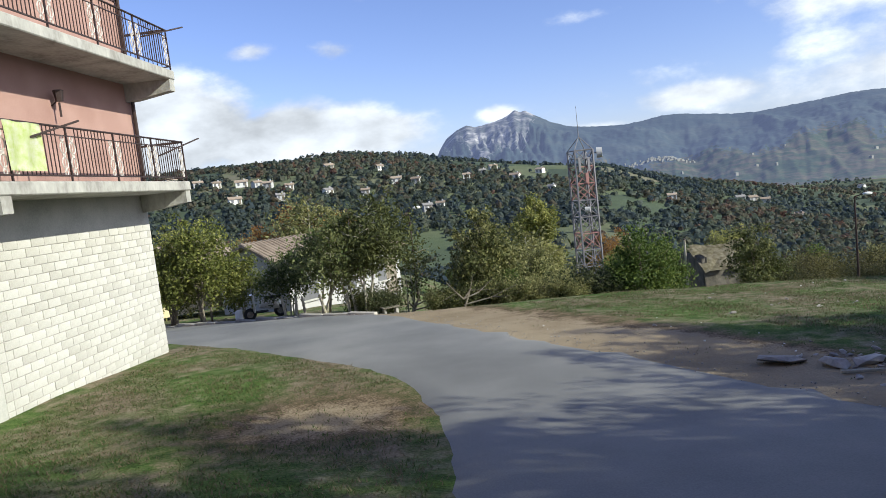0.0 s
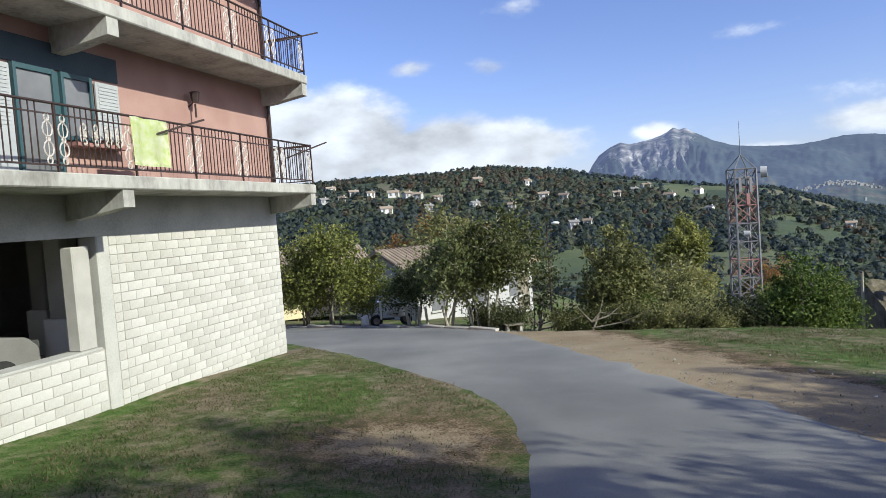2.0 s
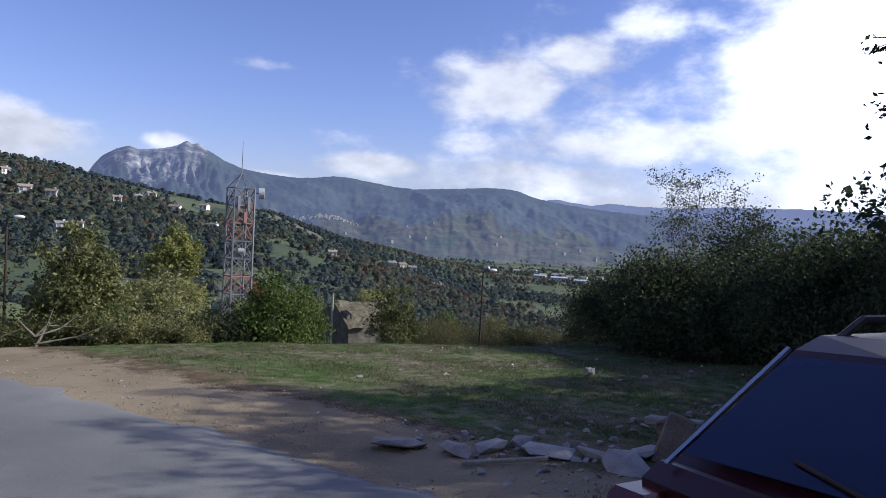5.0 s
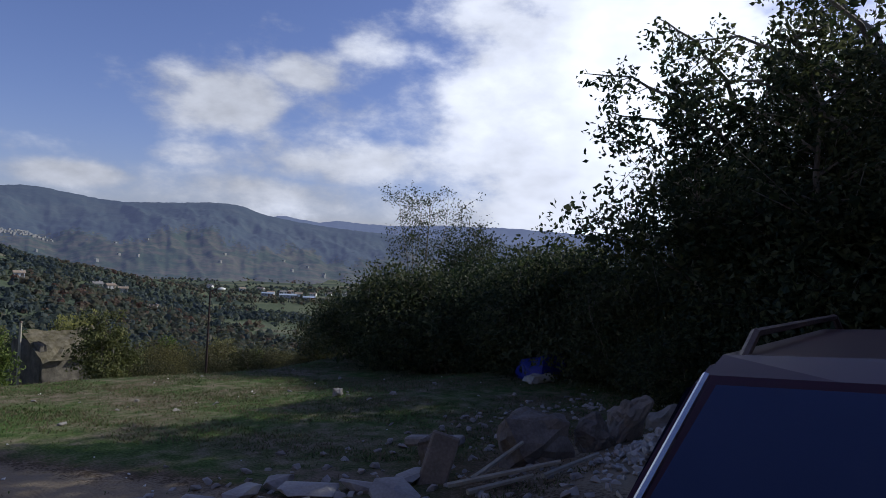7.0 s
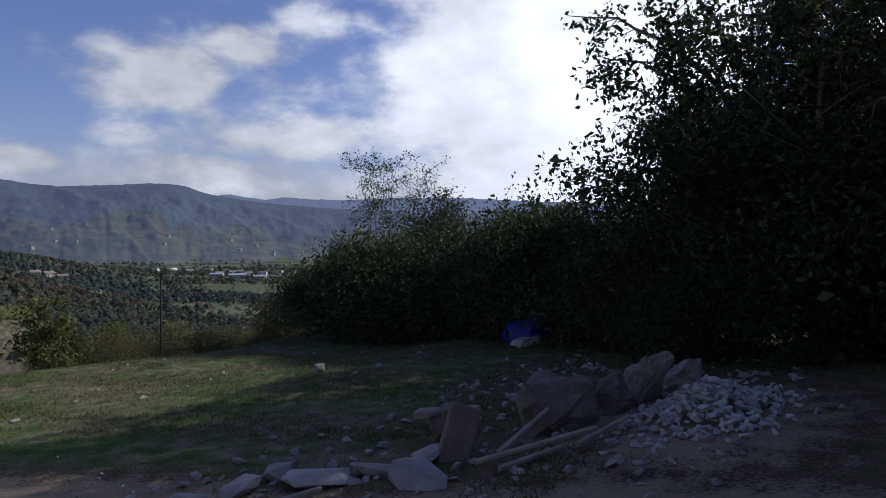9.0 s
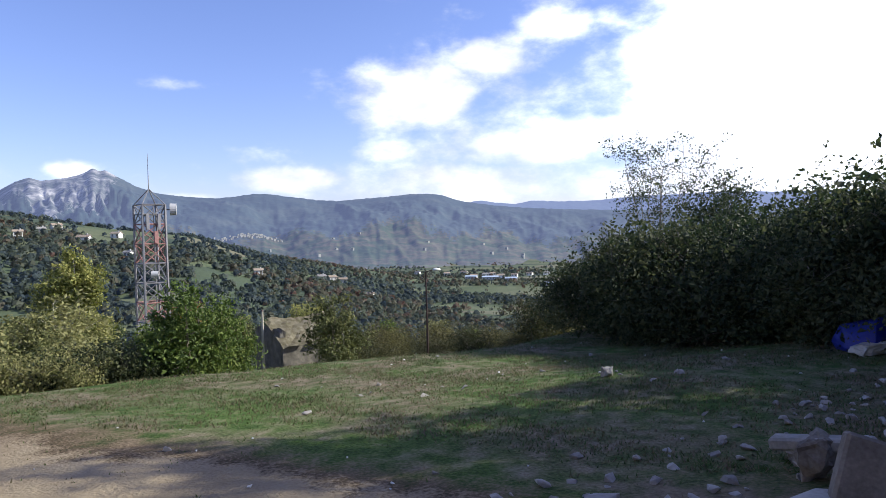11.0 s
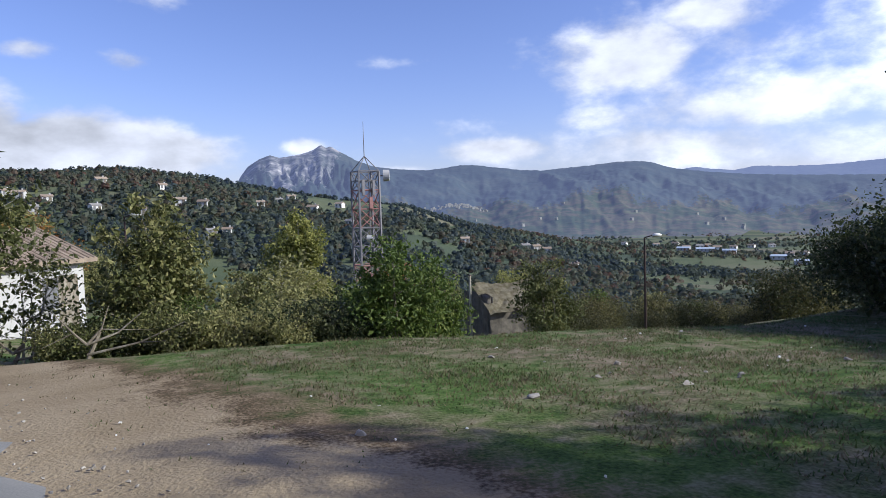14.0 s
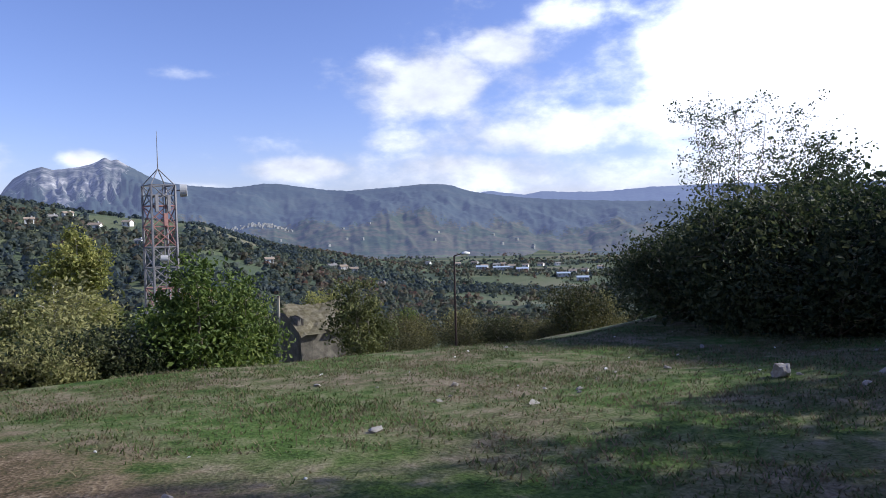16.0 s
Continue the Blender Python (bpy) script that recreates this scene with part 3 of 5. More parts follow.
def scroll(parent, y, z0, h, x):
    """A white wrought-iron ornament of two rings and four curls between two bars."""
    bm = bmesh.new()
    for zc, rr in ((0.30, 0.08), (0.66, 0.08), (0.08, 0.04), (0.48, 0.03), (0.88, 0.04)):
        pts = [Vector((x, y + rr * math.cos(a), z0 + h * zc + rr * 1.35 * math.sin(a))) for a in np.linspace(0, 6.283, 11)]
        for a, b in zip(pts, pts[1:]):
            add_rod(bm, a, b, 0.013, n=4)
    add_rod(bm, (x, y, z0 + 0.08), (x, y, z0 + h - 0.1), 0.008, n=4)
    part("ornament", bm, M["iron_white"], parent, "white curled iron ornament")


def railing(parent, z, y0, y1, x):
    posts = np.arange(y1, y0 - 0.01, -1.5)
    h = 0.96
    bar = from_bm("baluster", box(-0.007, 0.007, -0.007, 0.007, 0, h - 0.1), M["iron"])
    part("handrail", box(x - 0.025, x + 0.025, y0, y1 + 0.03, z + h - 0.012, z + h + 0.02, 0.008), M["iron"], parent)
    part("bottom_rail", box(x - 0.015, x + 0.015, y0, y1, z + 0.09, z + 0.115), M["iron"], parent)
    part("middle_rail", box(x - 0.012, x + 0.012, y0, y1, z + 0.80, z + 0.82), M["iron"], parent)
    for p in posts:
        part("post", box(x - 0.015, x + 0.015, p - 0.015, p + 0.015, z - 0.2, z + h), M["iron"], parent)
        if p > -13:
            for q in (-0.13, 0.13):
                if p + q < y1:
                    scroll(parent, p + q, z + 0.1, 0.75, x)
        for q in np.arange(p - 0.30, p - 1.25, -0.105):
            part("baluster", bar, None, parent).location = (x, q, z + 0.1)
    # the return to the wall at the far end
    part("handrail", box(0.0, x, y1 - 0.02, y1 + 0.03, z + h - 0.02, z + h + 0.03), M["iron"], parent)
    part("bottom_rail", box(0.0, x, y1 - 0.012, y1 + 0.012, z + 0.09, z + 0.115), M["iron"], parent)
    for q in np.arange(0.08, x - 0.05, 0.105):
        part("baluster", bar, None, parent).location = (q, y1, z + 0.1)


def apartment_building():
    b = thing("apartment_building", BLD, "unfinished apartment building with pink walls, balconies and pale blockwork", "building")
    part("upper_wall", box(-10, 0, END, 0.02, 2.43, 9.2), M["stucco"], b, "dusty pink rendered wall")
    part("lintel_beam", box(-0.34, -0.02, END, 0.0, 1.5, 2.2), M["concrete"], b)
    part("back_wall", box(-10, -9.7, END, 0.0, -2.4, 2.2), M["grey_wall"], b)
    part("end_wall", box(-9.7, -0.34, -0.3, -0.01, -2.6, 2.2), M["mortar"], b, "bare block end wall")
    part("inner_wall", box(-9.6, -0.4, END, END + 0.3, -2.4, 2.2), M["grey_wall"], b)
    part("carport_floor", box(-9.7, -0.35, END, -0.3, -1.6, -1.05), M["concrete"], b)
    wall = part("block_wall", box(-0.33, -0.016, -5.62, -0.02, -2.4, 1.5), M["mortar"], b, "wall of pale concrete blocks")
    low = part("parapet", box(-0.33, -0.016, END, -5.9, -2.4, -0.42), M["mortar"], b, "low wall of pale concrete blocks")
    part("coping", box(-0.36, 0.0, END, -5.95, -0.42, -0.38), M["concrete"], b)
    bm = box(-0.36, 0.03, -5.9, -5.62, -2.4, 1.5, 0.02)
    part("pillar", bm, M["concrete"], b)
    part("pier", box(-0.30, -0.04, -6.36, -6.0, -0.38, 1.35, 0.02), M["mortar"], b, "pale rendered pier")
    for x, y in ((-1.5, -5.2), (-3.4, -3.9), (-3.2, -6.9)):
        part("pillar", box(x - 0.2, x + 0.2, y - 0.2, y + 0.2, -1.42, 2.2, 0.02), M["concrete"], b)
        part("plinth", box(x - 0.28, x + 0.28, y - 0.28, y + 0.28, -1.42, 0.05, 0.02), M["white"], b)
    for y in (-11.5, -15):
        part("pillar", box(-2.3, -1.9, y - 0.2, y + 0.2, -1.42, 2.2, 0.02), M["concrete"], b)
        part("pillar", box(-4.4, -4.0, y - 0.9, y - 0.5, -1.42, 2.2, 0.02), M["concrete"], b)
        part("plinth", box(-2.38, -1.82, y - 0.28, y + 0.28, -1.42, -0.25, 0.02), M["white"], b)
    for z in FLOORS:
        part("balcony_slab", box(-10, 1.18, END, 0.0, z - 0.22, z, 0.02), M["slab"], b, "weathered concrete balcony slab")
        for y in (-0.14, -6.3, -12.6, -18.8):
            part("bracket", prism([(0.0, z - 0.22), (1.15, z - 0.22), (1.15, z - 0.50), (0.98, z - 0.52), (0.30, z - 0.62), (0.0, z - 0.64)], y - 0.12, y + 0.12), M["slab"], b)
        railing(b, z, END, -0.04, 1.12)
        # doors, windows, shutters and the blue surround
        part("surround", box(0.0, 0.025, -7.8, -5.05, z + 1.78, z + 2.2), M["slate"], b, "dark slate-blue panel over the doors")
        part("surround", box(0.0, 0.03, -6.47, -6.35, z, z + 1.75), M["blue"], b)
        window_unit(b, -7.17, -6.5, z + 0.02, z + 1.7, "glass_dark", "blue", "dark glazed balcony door")
        window_unit(b, -6.31, -5.75, z + 0.72, z + 1.7, "glass_dark", "blue", "narrow window beside the door")
        for ya, yb in ((-7.77, -7.25), (-5.63, -5.11)):
            s = part("shutter", box(0.03, 0.075, ya, yb, z + (0.05 if ya < -7 else 0.72), z + 1.72, 0.008), M["shutter"], b, "pale folding shutter")
            bm = bmesh.new()
            for q in np.arange(z + 0.8, z + 1.68, 0.06):
                add_box(bm, 0.075, 0.085, ya + 0.05, yb - 0.05, q, q + 0.035)
            part("slats", bm, M["shutter"], s)
        window_unit(b, -16.4, -14.8, z + 0.05, z + 1.8)
        # window box with curls under the window
        wb = part("window_box", box(0.03, 0.28, -6.35, -5.2, z + 0.56, z + 0.62), M["steel_red"], b, "rusty red flower shelf")
        for y in (-6.2, -5.95, -5.7, -5.45):
            scroll(wb, y, z + 0.6, 0.3, 0.3)
        part("gutter_pipe", rod((0.08, -0.1, z), (0.08, -0.1, z + 2.6), 0.045, n=8), M["iron"], b)
        # poles that carry washing lines
        for y in (-0.4, -5.2):
            part("clothes_pole", rod((1.05, y - 0.7, z + 0.6), (1.5, y + 0.5, z + 1.02), 0.018, n=6), M["iron"], b)
    # fourth storey slab and roof
    part("balcony_slab", box(-10, 1.18, END, 0.0, 7.55, 7.78, 0.02), M["concrete"], b)
    part("roof", box(-10.4, 1.5, END - 0.3, 0.4, 9.2, 9.45, 0.02), M["concrete"], b)
    # wall lamp
    lamp = part("wall_lamp", rod((0.0, -3.1, 4.05), (0.16, -3.1, 4.16), 0.015), M["iron"], b, "black wrought-iron wall lantern")
    part("lantern", rod((0.18, -3.1, 4.12), (0.18, -3.1, 4.34), 0.07, 0.10, 6), M["iron"], lamp)
    part("hanging_chain", rod((0.17, -3.1, 3.82), (0.17, -3.1, 4.10), 0.02), M["iron"], lamp)
    return b, wall, low


building, block_wall, parapet = apartment_building()


def towel():
    bm = bmesh.new()
    n = 10
    rows = []
    for j in range(8):
        z = 3.37 - 0.112 * j
        rows.append([bm.verts.new((1.17 + 0.02 * math.sin(k * 1.3 + j * 0.2) + 0.01 * (j > 0), -6.15 + 0.085 * k, z + 0.006 * math.sin(k))) for k in range(n + 1)])
    for a, b in zip(rows, rows[1:]):
        for k in range(n):
            bm.faces.new((a[k], a[k + 1], b[k + 1], b[k]))
    bmesh.ops.solidify(bm, geom=bm.faces[:], thickness=0.012)
    m = material("towel", [(0.60, 0.72, 0.22), (0.74, 0.80, 0.44), (0.86, 0.87, 0.76)], 0.95, 9, 60, 0.3)
    solid("towel", bm, m, BLD, "lime-yellow towel drying on the balcony railing", "towel", smooth=True)


towel()


# ---- vehicles ----
def car(name, m, paint, label, rack=True):
    ob = thing(name, m, label, "car")
    rough = M[paint]

    def hull(pts, half, tuck, z_from, z_to):
        bm = prism(pts, -half, half)
        bmesh.ops.subdivide_edges(bm, edges=[e for e in bm.edges if abs(e.verts[0].co.y - e.verts[1].co.y) > 0.1], cuts=3)
        for v in bm.verts:
            k = max(0.0, min(1.0, (v.co.z - z_from) / (z_to - z_from)))
            v.co.y *= 1 - tuck * k
            v.co.x -= math.copysign(0.07, v.co.x) * (v.co.y / half) ** 2 * (abs(v.co.x) > 1.5)
        bmesh.ops.bevel(bm, geom=[e for e in bm.edges if e.calc_face_angle(0) > 0.5], offset=0.03, segments=2, affect="EDGES")
        return bm

    part("body", hull([(-2.08, 0.30), (-2.12, 0.55), (-2.10, 1.10), (-1.98, 1.17), (0.75, 1.08), (1.85, 0.90), (2.05, 0.70), (2.05, 0.30), (1.7, 0.20), (-1.8, 0.20)], 0.83, 0.05, 0.7, 1.17), rough, ob, smooth=False)
    part("cabin", hull([(-2.0, 1.14), (-1.52, 1.46), (-1.35, 1.50), (0.0, 1.50), (0.25, 1.46), (0.95, 1.06)], 0.77, 0.12, 1.15, 1.5), rough, ob)
    g = M["car_glass"]
    d = Vector((0.48, 0, 0.32)).normalized()
    n = Vector((-d.z, 0, d.x))

    def pane(name, corners, off, par):
        bm = bmesh.new()
        v = [bm.verts.new(Vector(c) + off) for c in corners]
        bm.faces.new(v)
        r = bmesh.ops.solidify(bm, geom=bm.faces[:], thickness=0.012)
        bmesh.ops.recalc_face_normals(bm, faces=bm.faces)
        return part(name, bm, g, par)

    rw = pane("rear_window", [(-1.94, 0.67, 1.18), (-1.94, -0.67, 1.18), (-1.56, -0.60, 1.433), (-1.56, 0.60, 1.433)], n * 0.018, ob)
    part("window_seal", rod((-1.985, 0.70, 1.16), (-1.53, 0.635, 1.465), 0.010), M["chrome"], rw, "bright window trim")
    part("window_seal", rod((-1.985, -0.70, 1.16), (-1.53, -0.635, 1.465), 0.010), M["chrome"], rw, "bright window trim")
    part("wiper", rod((-1.985, 0.02, 1.185), (-1.90, 0.36, 1.235), 0.006), M["iron"], rw)
    for s in (-1, 1):
        pane("side_window", [(-1.75, s * 0.765, 1.18), (-0.35, s * 0.765, 1.18), (-0.35, s * 0.705, 1.42), (-1.45, s * 0.705, 1.42)], Vector((0, s * 0.012, 0)), ob)
        pane("side_window", [(-0.25, s * 0.765, 1.18), (0.65, s * 0.765, 1.18), (0.22, s * 0.705, 1.42), (-0.25, s * 0.705, 1.42)], Vector((0, s * 0.012, 0)), ob)
        part("tail_light", box(-2.13, -1.93, min(s * 0.64, s * 0.81), max(s * 0.64, s * 0.81), 0.90, 1.10, 0.03), M["tail_red"], ob, "red tail light cluster")
        part("headlight", box(1.86, 2.04, min(s * 0.5, s * 0.78), max(s * 0.5, s * 0.78), 0.66, 0.82, 0.03), M["chrome"], ob)
        part("mirror", box(0.50, 0.62, min(s * 0.82, s * 0.98), max(s * 0.82, s * 0.98), 1.10, 1.22, 0.03), rough, ob)
        for x in (-1.28, 1.27):
            w = part("wheel", rod((x, s * 0.66, 0.30), (x, s * 0.84, 0.30), 0.30, n=24), M["rubber"], ob)
            part("rim", rod((x, s * 0.80, 0.30), (x, s * 0.855, 0.30), 0.19, 0.17, n=16), M["chrome"], w)
        if rack:
            rl = part("roof_rail", rod((-1.2, s * 0.6, 1.55), (0.0, s * 0.6, 1.55), 0.012), M["iron"], ob)
            for x, q in ((-1.38, -1.2), (0.15, 0.0)):
                part("rail_foot", rod((x, s * 0.6, 1.47), (q, s * 0.6, 1.55), 0.014), M["iron"], rl)
    part("bumper", box(-2.2, -2.02, -0.80, 0.80, 0.38, 0.62, 0.05), M["bumper"], ob)
    part("bumper", box(1.98, 2.14, -0.80, 0.80, 0.30, 0.52, 0.05), M["bumper"], ob)
    bd = bmesh.new()
    for a in range(16):
        a0, a1 = a * math.pi / 8, (a + 1) * math.pi / 8
        add_rod(bd, (-2.135, 0.055 * math.cos(a0), 1.0 + 0.055 * math.sin(a0)), (-2.135, 0.055 * math.cos(a1), 1.0 + 0.055 * math.sin(a1)), 0.008, n=4)
    part("badge", bd, M["chrome"], ob, "round chrome badge")
    part("number_plate", box(-2.13, -2.115, -0.26, 0.26, 0.70, 0.81), M["white"], ob)
    return ob


# blue of the mirrored sky is partly put into the glass colour
M["car_glass"] = material("car_glass", [(0.07, 0.09, 0.17), (0.09, 0.11, 0.20)], 0.05, 1, 4, 0.0, metal=0.6, spec=0.9)
M["chrome"] = material("chrome", [(0.55, 0.55, 0.58), (0.66, 0.66, 0.68)], 0.2, 4, 30, 0.0, metal=0.9)
M["tail_red"] = material("tail_red", [(0.08, 0.006, 0.006), (0.12, 0.010, 0.010)], 0.15, 8, 50, 0.0, spec=0.6)
M["rubber"] = material("rubber", [(0.02, 0.02, 0.02), (0.035, 0.035, 0.035)], 0.8, 10, 60, 0.2)
M["bumper"] = material("bumper", [(0.12, 0.10, 0.10), (0.20, 0.18, 0.17)], 0.5, 5, 40, 0.1)
M["paint_red"] = material("paint_red", [(0.030, 0.004, 0.010), (0.045, 0.006, 0.013)], 0.35, 2, 30, 0.0, spec=0.3)
M["paint_silver"] = material("paint_silver", [(0.27, 0.26, 0.25), (0.33, 0.32, 0.31)], 0.3, 2, 30, 0.0, metal=0.4)
car("car", pose(4.46, 2.92, gz(4.46, 2.92) + 0.02, -6.0, 0, 0) @ Matrix.Diagonal((0.94, 0.94, 0.97, 1)), "paint_red", "dark red hatchback with roof rails parked beside the road")
car("car", BLD @ pose(-2.3, -7.9, -1.05, 0, 0, 86), "paint_silver", "silver car parked in the dark carport", rack=False)


# ---- mast, lamps and poles ----
def lattice_mast():
    x, y = 11.3, 59.5
    z0 = gz(x, y) - 0.3
    ob = thing("lattice_mast", pose(x, y, z0, 0, 0, 12), "steel lattice telephone mast with dishes and a whip antenna", "mast")
    top = 3.4 - z0
    n = 9
    half = lambda z: 0.88 - 0.04 * z / top
    for a, b in ((1, 1), (1, -1), (-1, 1), (-1, -1)):
        part("leg", rod((a * half(0), b * half(0), 0), (a * half(top), b * half(top), top), 0.09, n=5), M["steel"], ob)
        part("apex_strut", rod((a * 0.84, b * 0.84, top), (0, 0, top + 1.2), 0.04, n=5), M["steel"], ob)
    c = [(1, 1), (1, -1), (-1, -1), (-1, 1)]
    for k in range(n):
        za, zb = top * k / n, top * (k + 1) / n
        ha, hb = half(za), half(zb)
        for j in range(4):
            p, q = c[j], c[(j + 1) % 4]
            mat = M["steel_red"] if k in (3, 6, 7) else M["steel"]
            part("ring_bar", rod((p[0] * hb, p[1] * hb, zb), (q[0] * hb, q[1] * hb, zb), 0.05, n=5), mat, ob)
            part("diagonal", rod((p[0] * ha, p[1] * ha, za), (q[0] * hb, q[1] * hb, zb), 0.04, n=5), mat, ob)
            part("diagonal", rod((q[0] * ha, q[1] * ha, za), (p[0] * hb, p[1] * hb, zb), 0.04, n=5), mat, ob)
    part("platform", box(-0.82, 0.82, -0.82, 0.82, top - 0.75, top - 0.68), M["steel"], ob)
    part("ladder", rod((0, -0.75, 0.3), (0, -0.75, top), 0.04), M["steel"], ob)
    part("whip_antenna", rod((0, 0, top + 1.15), (0, 0, top + 3.9), 0.04, 0.015), M["steel"], ob)
    for x0, y0, zz, r in ((1.45, -0.5, top - 0.35, 0.46), (-0.3, -0.95, top - 5.2, 0.24)):
        d = part("dish", rod((x0 - 0.1, y0, zz), (x0 + 0.32, y0 - 0.2, zz), r, r * 0.95, 20), M["grey_wall"], ob, "white drum microwave dish")
        part("dish_arm", rod((x0 * 0.5, y0 * 0.9, zz), (x0, y0, zz), 0.05), M["steel"], d)
    for s in (-0.55, 0.3):
        part("panel_antenna", box(s - 0.12, s + 0.12, -1.05, -0.92, top - 1.9, top - 0.7, 0.02), M["steel"], ob)
    part("panel_antenna", box(-0.1, 0.2, -1.04, -0.92, top - 2.9, top - 2.0, 0.02), M["steel_red"], ob)


lattice_mast()


def street_lamp(x, y, top, label):
    z = gz(x, y)
    ob = thing("street_lamp", pose(x, y, z), label, "street lamp", "street lamps")
    h = top - z
    part("pole", rod((0, 0, -0.3), (0, 0, h), 0.075, 0.045, 8), M["iron"], ob)
    part("arm", rod((0, 0, h), (0.45, -0.25, h + 0.14), 0.03), M["iron"], ob)
    bm = bmesh.new()
    bmesh.ops.create_uvsphere(bm, u_segments=10, v_segments=6, radius=0.2, matrix=pose(0.55, -0.3, h + 0.12) @ Matrix.Diagonal((1.35, 0.8, 0.5, 1)))
    part("head", bm, M["white"], ob, "pale lamp head", True)


street_lamp(22.4, 38.1, -1.55, "dark street lamp with a pale head")
street_lamp(-3.1, 42.0, 0.35, "thin street lamp standing behind the trees")


def utility_pole(x, y, top):
    z = gz(x, y)
    ob = thing("pole", pose(x, y, z), "weathered wooden utility pole by the ruin", "pole")
    part("shaft", rod((0, 0, -0.3), (0, 0, top - z), 0.09, 0.07, 8), M["bark_pale"], ob)
    part("cap", rod((0, 0, top - z - 0.02), (0, 0, top - z + 0.05), 0.1, 0.06, 8), M["iron"], ob)


utility_pole(14.3, 42.9, -3.5)


# ---- houses ----
M["roof_grey"] = material("roof_grey", [(0.20, 0.19, 0.18), (0.30, 0.28, 0.27)], 0.85, 2, 20, 0.3)
M["roof_moss"] = material("roof_moss", [(0.09, 0.085, 0.06), (0.16, 0.14, 0.11), (0.24, 0.22, 0.18)], 0.95, 2.5, 20, 0.6, vary=0.1)
M["cream"] = material("cream", [(0.62, 0.52, 0.30), (0.72, 0.62, 0.40)], 0.9, 2, 20, 0.2)


def house(x, y, rot, w, d, wall_h, roof_h, wall="white", roof="roof_tile", label="small white house with a tiled roof", z=None, near=False, group="houses on the hill", chimney=True):
    """Gabled house: w along its front (x), d deep (y); the front looks to -y."""
    z = gz(x, y) - 0.2 if z is None else z
    ob = thing("house", pose(x, y, z, 0, 0, rot), label, "house", group)
    o = 0.35
    part("wall", prism([(-d / 2, 0), (d / 2, 0), (d / 2, wall_h), (0, wall_h + roof_h * 0.94), (-d / 2, wall_h)], -w / 2, w / 2), M[wall], ob).matrix_basis = pose(0, 0, 0, 0, 0, 90)
    for s in (-1, 1):
        k = roof_h / (d / 2)
        pts = [(0, wall_h + roof_h), (s * (d / 2 + o), wall_h - k * o), (s * (d / 2 + o), wall_h - k * o + 0.14), (0, wall_h + roof_h + 0.14)]
        r = part("roof", prism(pts, -w / 2 - o, w / 2 + o), M[roof], ob)
        r.matrix_basis = pose(0, 0, 0, 0, 0, 90)
        if near:
            for q in np.arange(-w / 2 - o + 0.1, w / 2 + o, 0.22):
                rib = bmesh.new()
                add_rod(rib, (s * (d / 2 + o), q, wall_h - k * o + 0.15), (0, q, wall_h + roof_h + 0.15), 0.05, n=5)
                part("roof_rib", rib, M[roof], r)
    if chimney:
        part("chimney", box(w * 0.2, w * 0.2 + 0.5, -0.25, 0.25, wall_h + roof_h * 0.5, wall_h + roof_h + 0.6), M["grey_wall"], ob)
    n = max(2, int(w / 2.4))
    for k in range(n):
        c = -w / 2 + w * (k + 0.5) / n
        for zz in ([0.9] if wall_h < 4 else [0.9, 3.4]):
            wn = part("window", box(c - 0.45, c + 0.45, -d / 2 - 0.03, -d / 2 + 0.05, zz, zz + 1.1), M["glass_dark"], ob)
            part("sill", box(c - 0.52, c + 0.52, -d / 2 - 0.1, -d / 2 + 0.02, zz - 0.08, zz), M["concrete"], wn)
    part("door", box(w / 2 - 1.1, w / 2 - 0.3, -d / 2 - 0.04, -d / 2 + 0.05, 0.1, 2.05), M["bark"], ob)
    return ob


house(-7.7, 33.6, 53, 7.4, 5.2, 2.6, 1.0, chimney=False, wall="grey_wall", roof="roof_tile", label="low grey-white house with a faded tiled roof behind trees", z=-3.75, near=True, group="houses below the road")
house(-15.4, 34.5, 40, 5.0, 4.5, 2.4, 0.9, "cream", "roof_tile", "small cream house with a tiled roof", z=-3.3, near=True, group="houses below the road", chimney=False)

# houses across the hill, each by its bearing, its height over the horizon as seen from the road, and its width
def on_slope(az, el):
    for d in np.arange(110, 530, 4.0):
        x, y = HUB[0] + d * math.sin(radians(az)), HUB[1] + d * math.cos(radians(az))
        if math.degrees(math.atan2(gz(x, y) - 0.9, d)) >= el:
            break
    return x, y, d


